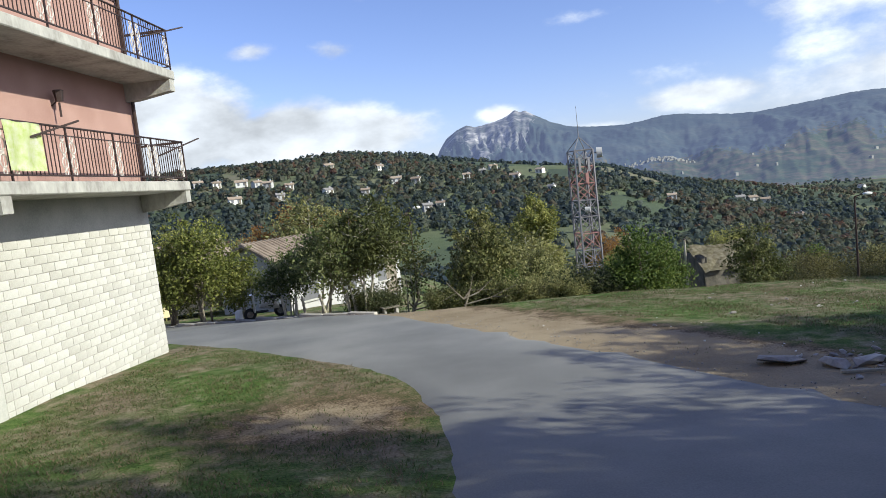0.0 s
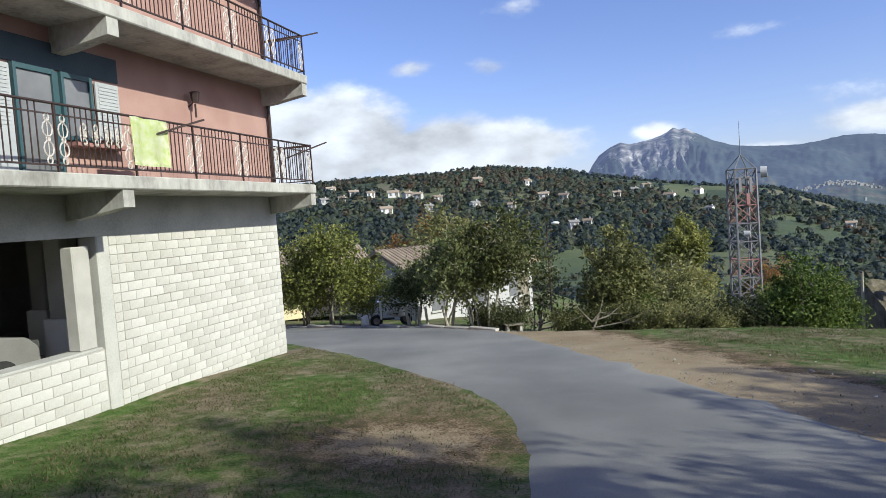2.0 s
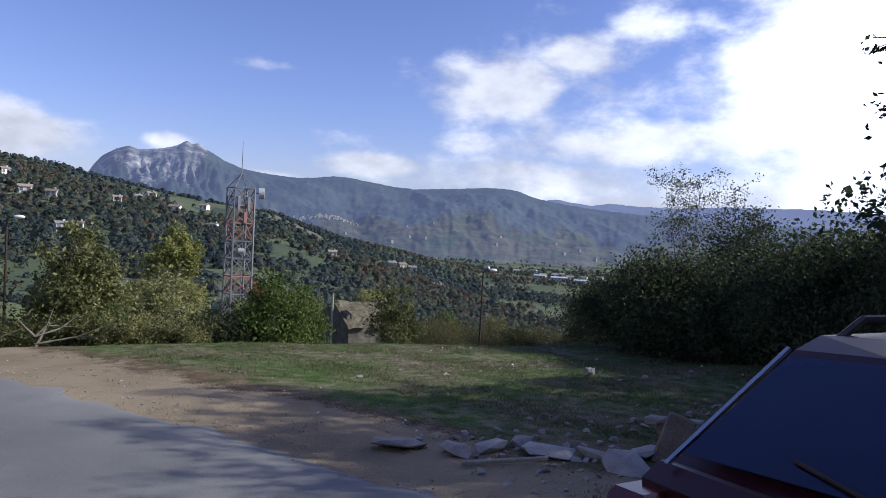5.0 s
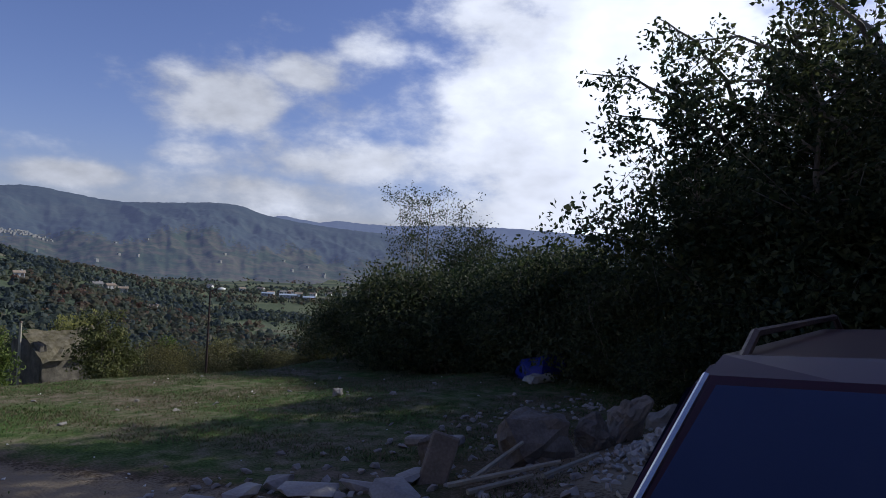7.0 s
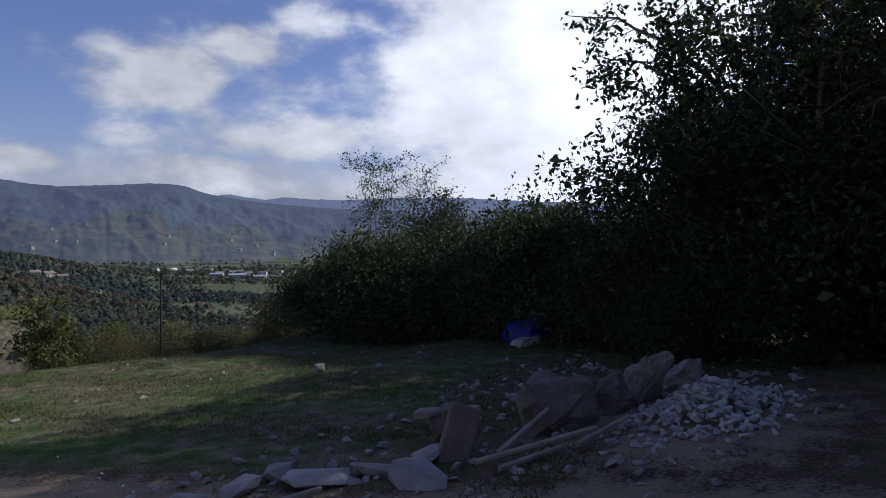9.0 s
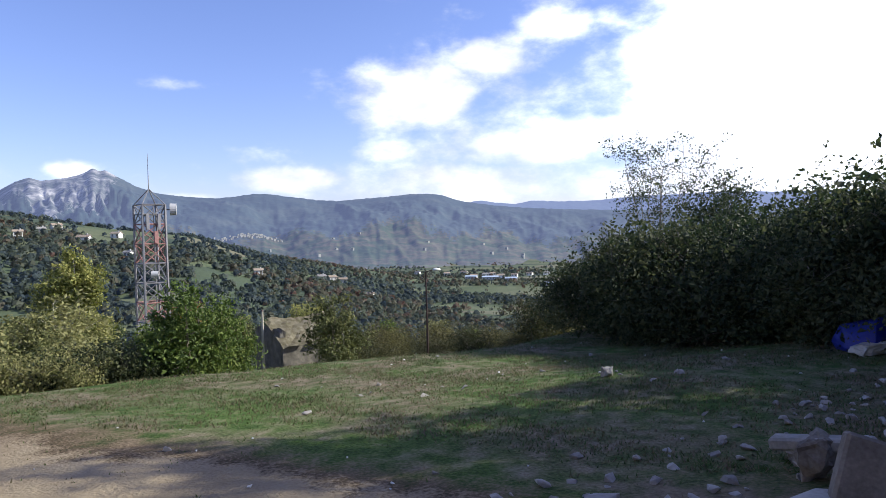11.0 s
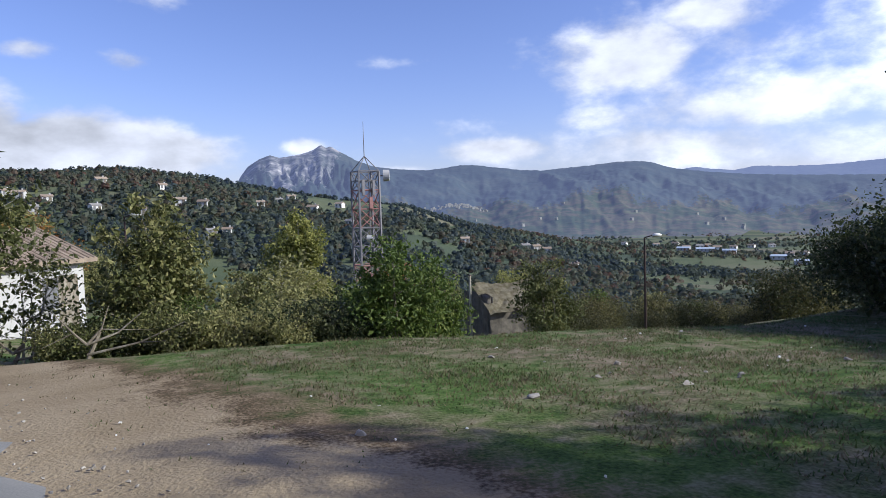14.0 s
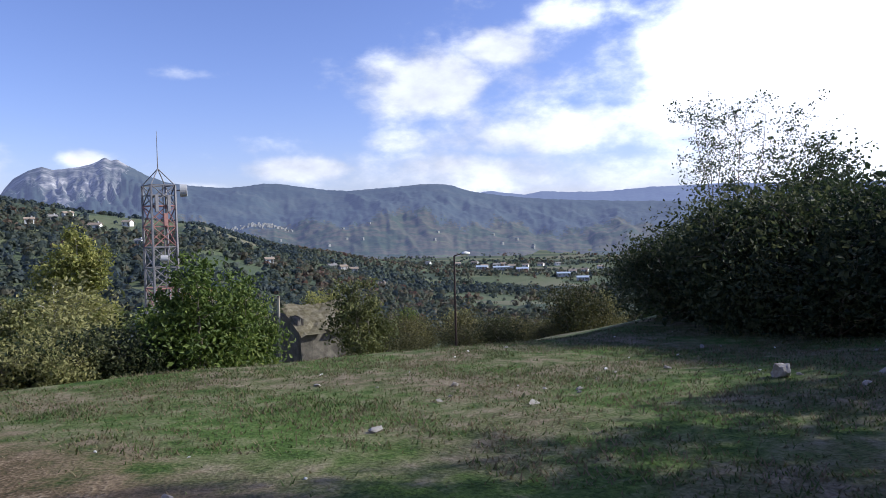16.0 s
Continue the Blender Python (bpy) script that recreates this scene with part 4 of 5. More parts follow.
r4 = np.random.default_rng(21)
for az, el, w, kind in [(-10.9, 2.5, 9, 0), (-23.5, 2.6, 9, 0), (-21.6, 2.2, 9, 0), (-18.2, 1.8, 11, 0), (-17.0, 1.7, 9, 0), (-16.1, 1.6, 9, 0), (-25.2, 2.0, 8, 0), (-24.2, 1.6, 8, 1), (-22.6, 1.7, 7, 0), (-11.3, 0.4, 9, 1), (-8.1, 0.1, 8, 0), (-5.3, 0.7, 10, 0), (-3.6, 0.6, 9, 0), (-3.0, -1.9, 9, 1), (-1.8, -1.9, 8, 0),
                          (3.2, 1.0, 8, 0), (2.2, 0.7, 7, 1), (0.8, 0.5, 7, 0), (5.0, 0.0, 10, 0), (17.7, -3.1, 8, 0), (8.0, -1.3, 7, 1), (23.7, -3.8, 8, 0), (24.6, -4.0, 8, 0), (22.8, -3.7, 8, 1), (-19.0, 0.4, 12, 0), (-15.3, 0.4, 8, 1), (-20.2, 2.0, 8, 0), (-14.4, 1.2, 8, 0), (-6.6, 2.0, 7, 0), (7.2, 0.3, 8, 0), (-27.5, 1.6, 9, 0), (-29, 1.3, 9, 0), (-26.3, 1.7, 9, 0)]:
    x, y, d = on_slope(az, el)
    w *= 0.62 * min(1.0, d / 420)
    house(x, y, -az + r4.uniform(-35, 35), w, w * 0.75, max(2.4, w * 0.42), w * 0.18, "white" if r4.uniform() < 0.4 else "grey_wall", "roof_tile" if kind == 0 else "roof_grey", "small white house with a tiled roof among trees" if kind == 0 else "small pale house with a grey roof on the slope", z=gz(x, y) - 0.1)
for az, d, w, kind in [(26.9, 300, 6, 0), (35.8, 640, 13, 0), (36.8, 660, 12, 1), (38.1, 600, 13, 0), (39.3, 620, 11, 0), (40.6, 640, 11, 0), (43.2, 500, 11, 0), (44.2, 520, 10, 0), (33.5, 700, 12, 0), (42.0, 640, 10, 1), (37.4, 680, 11, 0), (35.0, 720, 14, 0), (45.5, 560, 10, 0), (31.0, 760, 12, 1)]:
    x, y = HUB[0] + d * math.sin(radians(az)), HUB[1] + d * math.cos(radians(az))
    w *= 0.5
    house(x, y, -az + r4.uniform(-35, 35), w, w * 0.7, w * 0.4, w * 0.18, "white", "roof_tile" if kind == 0 else "roof_grey", "small white house on the valley floor", z=gz(x, y) + 0.8, group="houses in the valley")

M["roof_blue"] = material("roof_blue", [(0.36, 0.42, 0.50), (0.50, 0.55, 0.62)], 0.5, 0.3, 4, 0.1)
for az, d, w in ((35.6, 590, 10), (37.2, 545, 13), (39.0, 520, 9), (42.4, 480, 9), (44.0, 455, 8)):
    x, y = HUB[0] + d * math.sin(radians(az)), HUB[1] + d * math.cos(radians(az))
    house(x, y, -az + r4.uniform(-12, 12), w, 7, 2.4, 0.8, "grey_wall", "roof_blue", "long low shed with a pale metal roof", z=gz(x, y) + 0.4, group="sheds in the valley", chimney=False)


M["roof_ruin"] = material("roof_ruin", [(0.13, 0.115, 0.06), (0.25, 0.215, 0.14), (0.38, 0.34, 0.26)], 0.95, 3.5, 24, 0.8)
M["ruin_stone"] = material("ruin_stone", [(0.07, 0.06, 0.05), (0.13, 0.115, 0.095), (0.20, 0.175, 0.145)], 0.95, 3, 30, 0.8)


def ruin():
    x, y = 16.6, 43.4
    r = np.random.default_rng(3)
    ob = thing("ruined_house", pose(x, y, gz(x, y) - 0.2, 0, 0, 8), "ruined stone farmhouse with a sagging moss-covered roof", "house")
    h = -5.2 - gz(x, y)

    def rough_wall(name, x0, x1, y0, y1, top, label=""):
        """A wall of rough masonry with a broken top."""
        bm = bmesh.new()
        add_box(bm, x0, x1, y0, y1, -0.2, top)
        bmesh.ops.subdivide_edges(bm, edges=bm.edges[:], cuts=5, use_grid_fill=True)
        for v in bm.verts:
            v.co += Vector(r.normal(size=3) * 0.035)
            if v.co.z > top - 0.1:
                v.co.z -= abs(r.normal()) * 0.16
        part(name, bm, M["ruin_stone"], ob, label)

    rough_wall("wall", -1.9, 1.9, -1.7, -1.35, h + 0.1, "rough stone wall")
    rough_wall("wall", -1.9, -1.55, -1.34, 1.7, h + 0.9)
    rough_wall("wall", 1.55, 1.9, -1.34, 1.7, h + 0.6)
    roof = bmesh.new()
    nx, ny = 14, 9
    grid = [[roof.verts.new((-2.1 + 4.2 * a / nx, -2.1 + 2.5 * b / ny, h - 0.05 + 1.5 * b / ny - 0.22 * math.sin(math.pi * a / nx) * b / ny + r.normal() * 0.035)) for b in range(ny + 1)] for a in range(nx + 1)]
    for a in range(nx):
        for b in range(ny):
            if (a, b) not in ((13, 0), (13, 1), (12, 0), (0, 8), (5, 0)):
                roof.faces.new((grid[a][b], grid[a + 1][b], grid[a + 1][b + 1], grid[a][b + 1]))
    bmesh.ops.solidify(roof, geom=roof.faces[:], thickness=0.12)
    part("roof", roof, M["roof_ruin"], ob, "sagging mossy roof of old tiles")


ruin()


# ---- plants of the middle ground ----
def spot(az, d):
    return HUB[0] + d * math.sin(radians(az)), HUB[1] + d * math.cos(radians(az))


T = dict(
    a=plant("tree", -5.2, 23.0, 3.5, 1.2, 5200, 0.145, "leaf_green", "small garden tree with dull green leaves and pale stems", seed=3, stems=4, trunk=0.065, start=0.4, bark="bark_pale", shape=0.7, group="roadside trees"),
    b=plant("tree", -3.35, 22.3, 3.9, 1.2, 5600, 0.15, "leaf_olive", "roadside fruit tree with thin pale leaning stems", seed=4, stems=4, trunk=0.065, start=0.4, bark="bark_pale", shape=0.7, group="roadside trees"),
    c=plant("tree", 0.7, 22.8, 3.6, 1.0, 6000, 0.135, "leaf_olive", "leafy olive-green tree rising above the hedge", seed=5, stems=3, trunk=0.06, group="roadside trees"),
    d=plant("tree", -10.2, 25.0, 3.9, 1.2, 6200, 0.14, "leaf_yellow", "yellowing tree beside the road kerb", seed=6, stems=4, trunk=0.07, group="roadside trees"),
    e=plant("tree", 5.5, 43.8, 9.2, 1.35, 13000, 0.18, "leaf_yellow", "slender poplar with light yellow-green leaves", seed=8, trunk=0.10, bark="bark_pale", start=0.12, limbs=24, fill=0.95, core=500),
    f=plant("bush", 5.6, 20.9, 2.3, 0.85, 6500, 0.105, "leaf_fresh", "round leafy green bush beyond the field", "bush", seed=9, stems=6, start=0.08, trunk=0.035, shape=0.9, group="field edge bushes"),
    g=plant("bush", 4.1, 21.2, 0.85, 0.7, 5500, 0.08, "leaf_dark", "low dark bush beyond the field", "bush", seed=10, stems=6, start=0.05, trunk=0.03, group="field edge bushes"),
    h=plant("bush", 1.8, 20.9, 0.7, 0.7, 5000, 0.08, "leaf_olive", "low olive hedge along the field", "bush", seed=12, stems=6, start=0.05, trunk=0.03, group="field edge bushes"),
    i=plant("bush", 16.1, 17.3, 2.4, 1.5, 11000, 0.10, "leaf_dark", "dense dark bush at the field's edge", "bush", seed=13, stems=6, start=0.04, trunk=0.05, core=1600, group="dark thicket"),
    j=plant("tree", 21.9, 21.2, 6.5, 0.95, 4200, 0.085, "leaf_dark", "tall thin tree with fanned stems and sparse leaves", seed=11, stems=7, trunk=0.05, start=0.55, limbs=7, shape=0.5, flare=9.0),
    k=plant("tree", 14.3, 6.7, 6.1, 1.9, 22000, 0.112, "leaf_dark", "large dark broadleaf tree over the rubble", seed=14, stems=3, trunk=0.14, start=0.12, limbs=22, shape=0.75, fill=0.55, group="dark thicket", core=2600, core_top=0.52, reach=((-2.0, 1.9, 3.4, 5.0), (-1.7, 2.6, 4.2, 5.9), (-1.2, 1.5, 4.8, 6.9), (1.5, -2.0, 3.2, 5.2))),
    l=plant("tree", -11, 47, 6.4, 2.3, 6000, 0.16, "leaf_red", "rust-red autumn tree behind the houses", seed=15, stems=3, trunk=0.1, shape=0.8, group="autumn trees"),
    m=plant("bush", 18.5, 45.5, 1.9, 1.1, 4200, 0.10, "leaf_scrub", "tangled olive-brown scrub and reeds on the slope", "bush", seed=16, stems=8, start=0.1, trunk=0.02, shape=0.7, group="slope scrub"),
)
r5 = np.random.default_rng(33)


def again(key, x, y, s=1.0, label="", dz=-0.05):
    ob = copy_thing(T[key], pose(x, y, gz(x, y) + dz, 0, 0, r5.uniform(0, 360)) @ Matrix.Diagonal((s, s, s * r5.uniform(0.88, 1.12), 1)))
    return tagged(ob, label)


for x, y, s in ((-3.8, 22.7, 0.9), (-6.9, 25.2, 0.8)):
    again("a", x, y, s)
for x, y, s in ((-12.0, 26.5, 0.9), (2.6, 25.2, 0.7), (0.3, 24.3, 0.8)):
    again("c", x, y, s)
for x, y, s in ((-9.0, 26.0, 0.75), (-11.6, 25.6, 0.95)):
    again("d", x, y, s)
for x, y, s in ((6.5, 21.4, 0.85), (5.0, 22.0, 0.8), (1.4, 21.9, 0.6)):
    again("f", x, y, s)
for x, y, s in ((2.9, 21.3, 0.95), (3.5, 21.0, 0.85), (4.8, 20.9, 0.7), (0.9, 21.8, 1.0), (-2.9, 22.4, 0.8)):
    again("g", x, y, s)
for x, y, s in ((0.9, 21.3, 0.9), (-0.1, 21.9, 1.0), (2.5, 20.9, 0.9), (3.2, 20.5, 0.75), (-3.8, 23.5, 1.0), (-1.0, 22.0, 0.8)):
    again("h", x, y, s)
# the dark thicket
for x, y, s in ((15.0, 16.1, 0.55), (16.4, 18.8, 0.75), (16.4, 16.6, 1.05), (14.9, 14.6, 0.9), (17.6, 18.6, 0.95), (17.4, 14.4, 1.1), (15.6, 12.6, 1.0), (19.2, 16.4, 1.15), (18.8, 12.2, 1.1), (15.2, 12.0, 0.8), (15.9, 10.9, 0.9), (15.8, 9.4, 1.05), (14.2, 8.6, 0.7), (16.6, 11.2, 1.1), (20.6, 19.2, 1.05), (17.5, 9.2, 1.1), (22.5, 15.5, 1.3), (12.4, 7.0, 0.6), (12.0, 5.2, 0.7), (14.0, 4.0, 1.2), (13.0, 2.0, 1.3), (12.2, 0.2, 1.2)):
    again("i", x, y, s)
# the last six are unseen, added and scaled to shade the near road
for x, y, s in ((13.3, 4.4, 1.0), (15.9, 4.6, 1.1), (17.2, 8.0, 0.8), (13.5, 0.6, 1.4), (12.0, -2.6, 1.4), (16, -5.0, 1.6), (11.6, -7.0, 1.5), (17, -10, 1.5), (10.5, -11.5, 1.5)):
    again("k", x, y, s)
for x, y, s in ((15.0, 40.6, 0.5), (17.5, 41.1, 0.6), (18.3, 41.4, 0.75), (16.3, 41.0, 0.4), (19.2, 42.0, 1.15), (20.4, 42.6, 1.2), (21.6, 42.4, 1.0)):
    again("m", x, y, s)
for x, y, s in ((19.7, 43.8, 0.85), (21.0, 44.4, 0.9)):
    again("f", x, y, s)
plant("tree", 21.8, 18.0, 4.5, 1.35, 6500, 0.105, "leaf_dark", "round-crowned dark tree behind the thicket", seed=28, stems=2, trunk=0.07, start=0.45, limbs=18, shape=0.75, fill=0.8)
for x, y, s in ((23.3, 16.0, 0.5), (18.6, 11.6, 0.5), (20.4, 13.0, 0.5)):
    again("j", x, y, s, "small sparse tree rising from the thicket")
# scrub on the slope below the field
for k in range(46):
    az, d = r5.uniform(21, 56), r5.uniform(42, 64)
    x, y = spot(az, d)
    if math.hypot(x - 16.5, y - 43) > 3.0:
        again("m", x, y, r5.uniform(0.9, 1.6))
for k in range(16):
    x, y = spot(r5.uniform(20, 48), r5.uniform(44, 70))
    if math.hypot(x - 16.5, y - 43) > 3.4:
        again("gfc"[k % 3], x, y, r5.uniform(0.9, 1.4))
# gardens and slope between the hedge and the valley
for k in range(46):
    az, d = r5.uniform(-30, 24), r5.uniform(32, 85)
    x, y = spot(az, d)
    if math.hypot(x + 7.7, y - 33.6) < 6.5 or math.hypot(x + 15.4, y - 34.5) < 4.5 or math.hypot(x - 11.3, y - 59.5) < 3 or (abs(az - 12) < 4 and d < 55):
        continue
    again("abcdgfa"[k % 7], x, y, r5.uniform(1.0, 1.7))
for x, y, s in ((-8.6, 45, 0.9), (-14, 46, 0.85), (15.5, 70, 0.9)):
    again("l", x, y, s)
plant("tree", -2.1, 23.8, 2.6, 0.8, 900, 0.13, "leaf_olive", "thin young tree before the white house", seed=19, stems=3, trunk=0.05, bark="bark_pale", group="roadside trees")


# the woods of the far slopes
def woods():
    r = np.random.default_rng(5)
    c, s, nrm, tone, k = [], [], [], [], 15
    count = 0
    while count < 27000:
        az = r.uniform(-48, 66)
        d = math.exp(r.uniform(math.log(72), math.log(1150)))
        x, y = spot(az, d)
        thick = ripple(x, y, 55) + 0.6 * ripple(y, x, 21) + 0.35 * ripple(x, y, 9)
        open_land = -0.32 + 0.5 * smoothstep(24, 36, az) * (d > 180) + 0.30 * math.exp(-((az - 13) / 6) ** 2) * (d > 150) + 0.34 * math.exp(-((az + 24) / 9) ** 2) * (d > 170) - 0.6 * (abs(d - 515) < 40)
        if thick < open_land and r.uniform() > 0.06:
            continue
        h = r.uniform(0.75, 1.7) * (0.55 + 0.45 * smoothstep(80, 320, d)) * (1.25 if d > 600 else 1)
        ball = r.normal(size=(k, 3))
        ball[:, 2] = np.abs(ball[:, 2]) - 0.35
        ball /= np.linalg.norm(ball, axis=1, keepdims=True)
        tall = r.uniform(0.9, 1.5)
        c.append(ball * r.uniform(0.65, 1.05, (k, 1)) * [h, h, h * tall] + [x, y, gz(x, y) + h * 0.55 * tall])
        s.append(np.full(k, h))
        nrm.append(ball)
        tone.append(np.full(k, 0.5 + 0.22 * ripple(y, x, 60) + r.normal() * 0.13 + 0.1 * (az > 20)))
        count += 1
    c, s, nrm, tone = np.concatenate(c), np.concatenate(s)[:, None], np.concatenate(nrm), np.concatenate(tone)
    n = len(c)
    # leafy sprays that lie on each crown
    u = np.cross(nrm, r.normal(size=(n, 3)))
    u /= np.linalg.norm(u, axis=1, keepdims=True)
    w = np.cross(nrm, u) + 0.35 * r.normal(size=(n, 3))
    u, w = u * s * r.uniform(0.4, 0.7, (n, 1)), w * s * r.uniform(0.35, 0.6, (n, 1))
    v = np.stack([c - w, c + u, c + w, c - u], 1).reshape(-1, 3)
    # haze put into the leaf colours: the lower tones lean to blue-grey
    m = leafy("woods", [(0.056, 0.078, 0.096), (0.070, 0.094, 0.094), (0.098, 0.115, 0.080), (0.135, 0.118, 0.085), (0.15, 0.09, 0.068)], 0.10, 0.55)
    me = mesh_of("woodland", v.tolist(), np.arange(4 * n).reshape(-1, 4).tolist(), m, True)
    at = me.attributes.new("tone", "FLOAT", "POINT")
    at.data.foreach_set("value", np.repeat(tone, 4))
    me.normals_split_custom_set_from_vertices(np.repeat(nrm + [0, 0, 0.25], 4, axis=0).tolist())
    # each tree keeps one tone
    nt = m.node_tree
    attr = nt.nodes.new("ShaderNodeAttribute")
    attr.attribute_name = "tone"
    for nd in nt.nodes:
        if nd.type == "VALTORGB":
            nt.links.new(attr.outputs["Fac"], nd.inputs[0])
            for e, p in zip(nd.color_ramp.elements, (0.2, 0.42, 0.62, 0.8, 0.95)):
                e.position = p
    tagged(new("woodland", me), "mixed autumn woodland covering the far slopes", "woodland", kind="stuff")


woods()


def town():
    """The white town at the mountain's foot."""
    r = np.random.default_rng(9)
    bm = bmesh.new()
    for k in range(128):
        a = r.normal(17.0, 1.3) if k < 115 else r.uniform(18, 46)
        u = r.normal(0.42, 0.016) if k < 115 else r.uniform(0.12, 0.34)
        x, y, z = mountain_point(a, u)
        s = r.uniform(1.0, 2.4)
        add_box(bm, x - s, x + s, y - 4, y + 4, z - 4, z + r.uniform(3, 5.5))
    tagged(new("town", from_bm("town", bm, M["concrete"])), "distant white town at the mountain's foot", "town", kind="stuff")


town()


# ---- fallen and bare limbs by the hedge ----
def bare_tree(x, y, label, seed, s=1.0):
    r = np.random.default_rng(seed)
    ob = thing("bare_tree", pose(x, y, gz(x, y)), label, "tree")
    part("trunk", rod((0, 0, -0.1), (0.25 * s, 0.1, 0.5 * s), 0.045, 0.03, 7), M["bark"], ob)
    for e in ((1.7, -0.2, 0.62), (0.95, 0.1, 0.8), (-0.45, 0.0, 0.9), (0.4, 0.2, 0.95)):
        bm = bmesh.new()
        a = Vector((0.05, 0.02, 0.12 if e[0] > 1 else 0.3)) * s
        m = a.lerp(Vector(e) * s, 0.5) + Vector((0.05, 0, -0.08))
        add_rod(bm, a, m, 0.026, 0.018, 6)
        add_rod(bm, m, Vector(e) * s, 0.018, 0.006, 6)
        add_rod(bm, m, m + Vector(r.normal(size=3) * 0.25), 0.012, 0.004, 4)
        part("limb", bm, M["bark"], ob)


bare_tree(-0.16, 20.4, "bare branching tree before the hedge", 3)
bare_tree(-1.9, 22.3, "bare leaning sapling before the hedge", 4, 0.8)


# ---- stones, rubble and timber beside the field ----
def stone_mesh(seed, size, rough=0.22, flat=1.0, cuts=2):
    """An angular stone: the hull of a few points, with chipped edges."""
    r = np.random.default_rng(seed)
    bm = bmesh.new()
    for _ in range(9 + 4 * cuts):
        p = r.normal(size=3)
        p *= r.uniform(0.8, 1.05) / np.max(np.abs(p) ** 1.0) ** 0.85 / max(1.0, np.linalg.norm(p) ** 0.15)
        bm.verts.new((p[0] * size[0], p[1] * size[1], p[2] * size[2] * flat))
    h = bmesh.ops.convex_hull(bm, input=bm.verts[:])
    bmesh.ops.delete(bm, geom=[v for v in bm.verts if not v.link_faces], context="VERTS")
    if cuts >= 3:
        # broken, pitted faces
        bmesh.ops.triangulate(bm, faces=bm.faces[:])
        bmesh.ops.subdivide_edges(bm, edges=bm.edges[:], cuts=4, use_grid_fill=True)
        bm.normal_update()
        for v in bm.verts:
            q = v.co / min(size)
            v.co += v.normal * min(size) * (0.22 * noise.fractal(q * 1.3 + Vector((seed, 0, 0)), 0.7, 2.1, 4) - 0.02)
    elif cuts == 2:
        bmesh.ops.bevel(bm, geom=bm.edges[:], offset=0.04 * min(size), segments=1, affect="EDGES")
    bmesh.ops.recalc_face_normals(bm, faces=bm.faces)
    return bm


def stone(x, y, size, rot=(0, 0, 0), label="rough grey boulder lying in the grass", seed=1, sink=0.45, name="boulder", cuts=3, mat="rock_dark", group="boulders"):
    z = gz(x, y) + size[2] * (1 - sink)
    return solid(name, stone_mesh(seed, size, cuts=cuts), M[mat], pose(x, y, z, *rot), label, "boulder" if name == "boulder" else "stone", group, smooth=False)


stone(8.0, 7.2, (0.50, 0.30, 0.36), (6, 0, -12), "large angular brown boulder among rubble", 31)
stone(8.95, 6.95, (0.36, 0.28, 0.28), (0, 8, -25), "long grey boulder beside the rubble", 32)
stone(9.55, 6.75, (0.30, 0.26, 0.42), (15, 0, 40), "tilted dark boulder by the thicket", 33)
stone(10.5, 6.6, (0.28, 0.26, 0.24), (0, 0, 10), "dark boulder under the trees", 34)
stone(9.7, 12.45, (0.13, 0.10, 0.10), (0, 0, 30), "pale stone lying alone in the field", 36, mat="rock")
stone(7.8, 8.4, (0.30, 0.2, 0.13), (0, 0, 30), "pale flat stone near the slabs", 37)
for k, (x, y, a) in enumerate(((5.68, 8.3, 0.42), (6.15, 8.0, 0.34), (6.05, 7.45, 0.50), (5.2, 8.75, 0.34), (4.75, 8.75, 0.3), (6.65, 7.75, 0.3), (4.3, 9.2, 0.4), (5.7, 8.75, 0.26))):
    stone(x, y, (a * 0.8, a * 0.5, 0.07), (r5.uniform(-6, 6), r5.uniform(-6, 6), r5.uniform(0, 180)), "flat pale stone slab at the field's edge", 50 + k, 0.25, "stone_slab", 2, "rock", "stone slabs")


def leaning_slab():
    ob = solid("concrete_slab", box(-0.15, 0.15, -0.07, 0.07, 0.0, 0.62, 0.02), M["rock_dark"], pose(6.72, 7.62, gz(6.72, 7.62) - 0.1, -12, 16, -52), "broken concrete slab standing tilted in rubble", "slab")
    beam = solid("stone_beam", box(-0.36, 0.36, -0.09, 0.09, -0.05, 0.05, 0.02), M["rock"], pose(7.38, 8.12, gz(7.38, 8.12) + 0.27, 0, -9, -76), "long stone beam resting on the tilted slab", "beam")
    return ob, beam


leaning_slab()
stone(7.36, 8.15, (0.2, 0.15, 0.19), (0, 0, 0), "grey stone propping the long beam", 61, 0.1)
M["stick"] = M["bark_pale"]
for k, (a, b) in enumerate((((6.5, 7.19, 0.08), (7.39, 6.46, 0.2)), ((6.49, 6.94, 0.05), (7.2, 6.66, 0.08)), ((6.9, 7.2, 0.05), (7.6, 7.05, 0.3)), ((7.3, 6.6, 0.06), (8.2, 6.45, 0.12)), ((4.6, 8.3, 0.04), (5.5, 8.05, 0.05)))):
    bm = rod((a[0], a[1], gz(a[0], a[1]) + a[2]), (b[0], b[1], gz(b[0], b[1]) + b[2]), 0.03, 0.022, 6)
    solid("timber_pole", bm, M["stick"], Matrix(), "thin weathered timber pole lying on rubble", "timber", "timber poles")


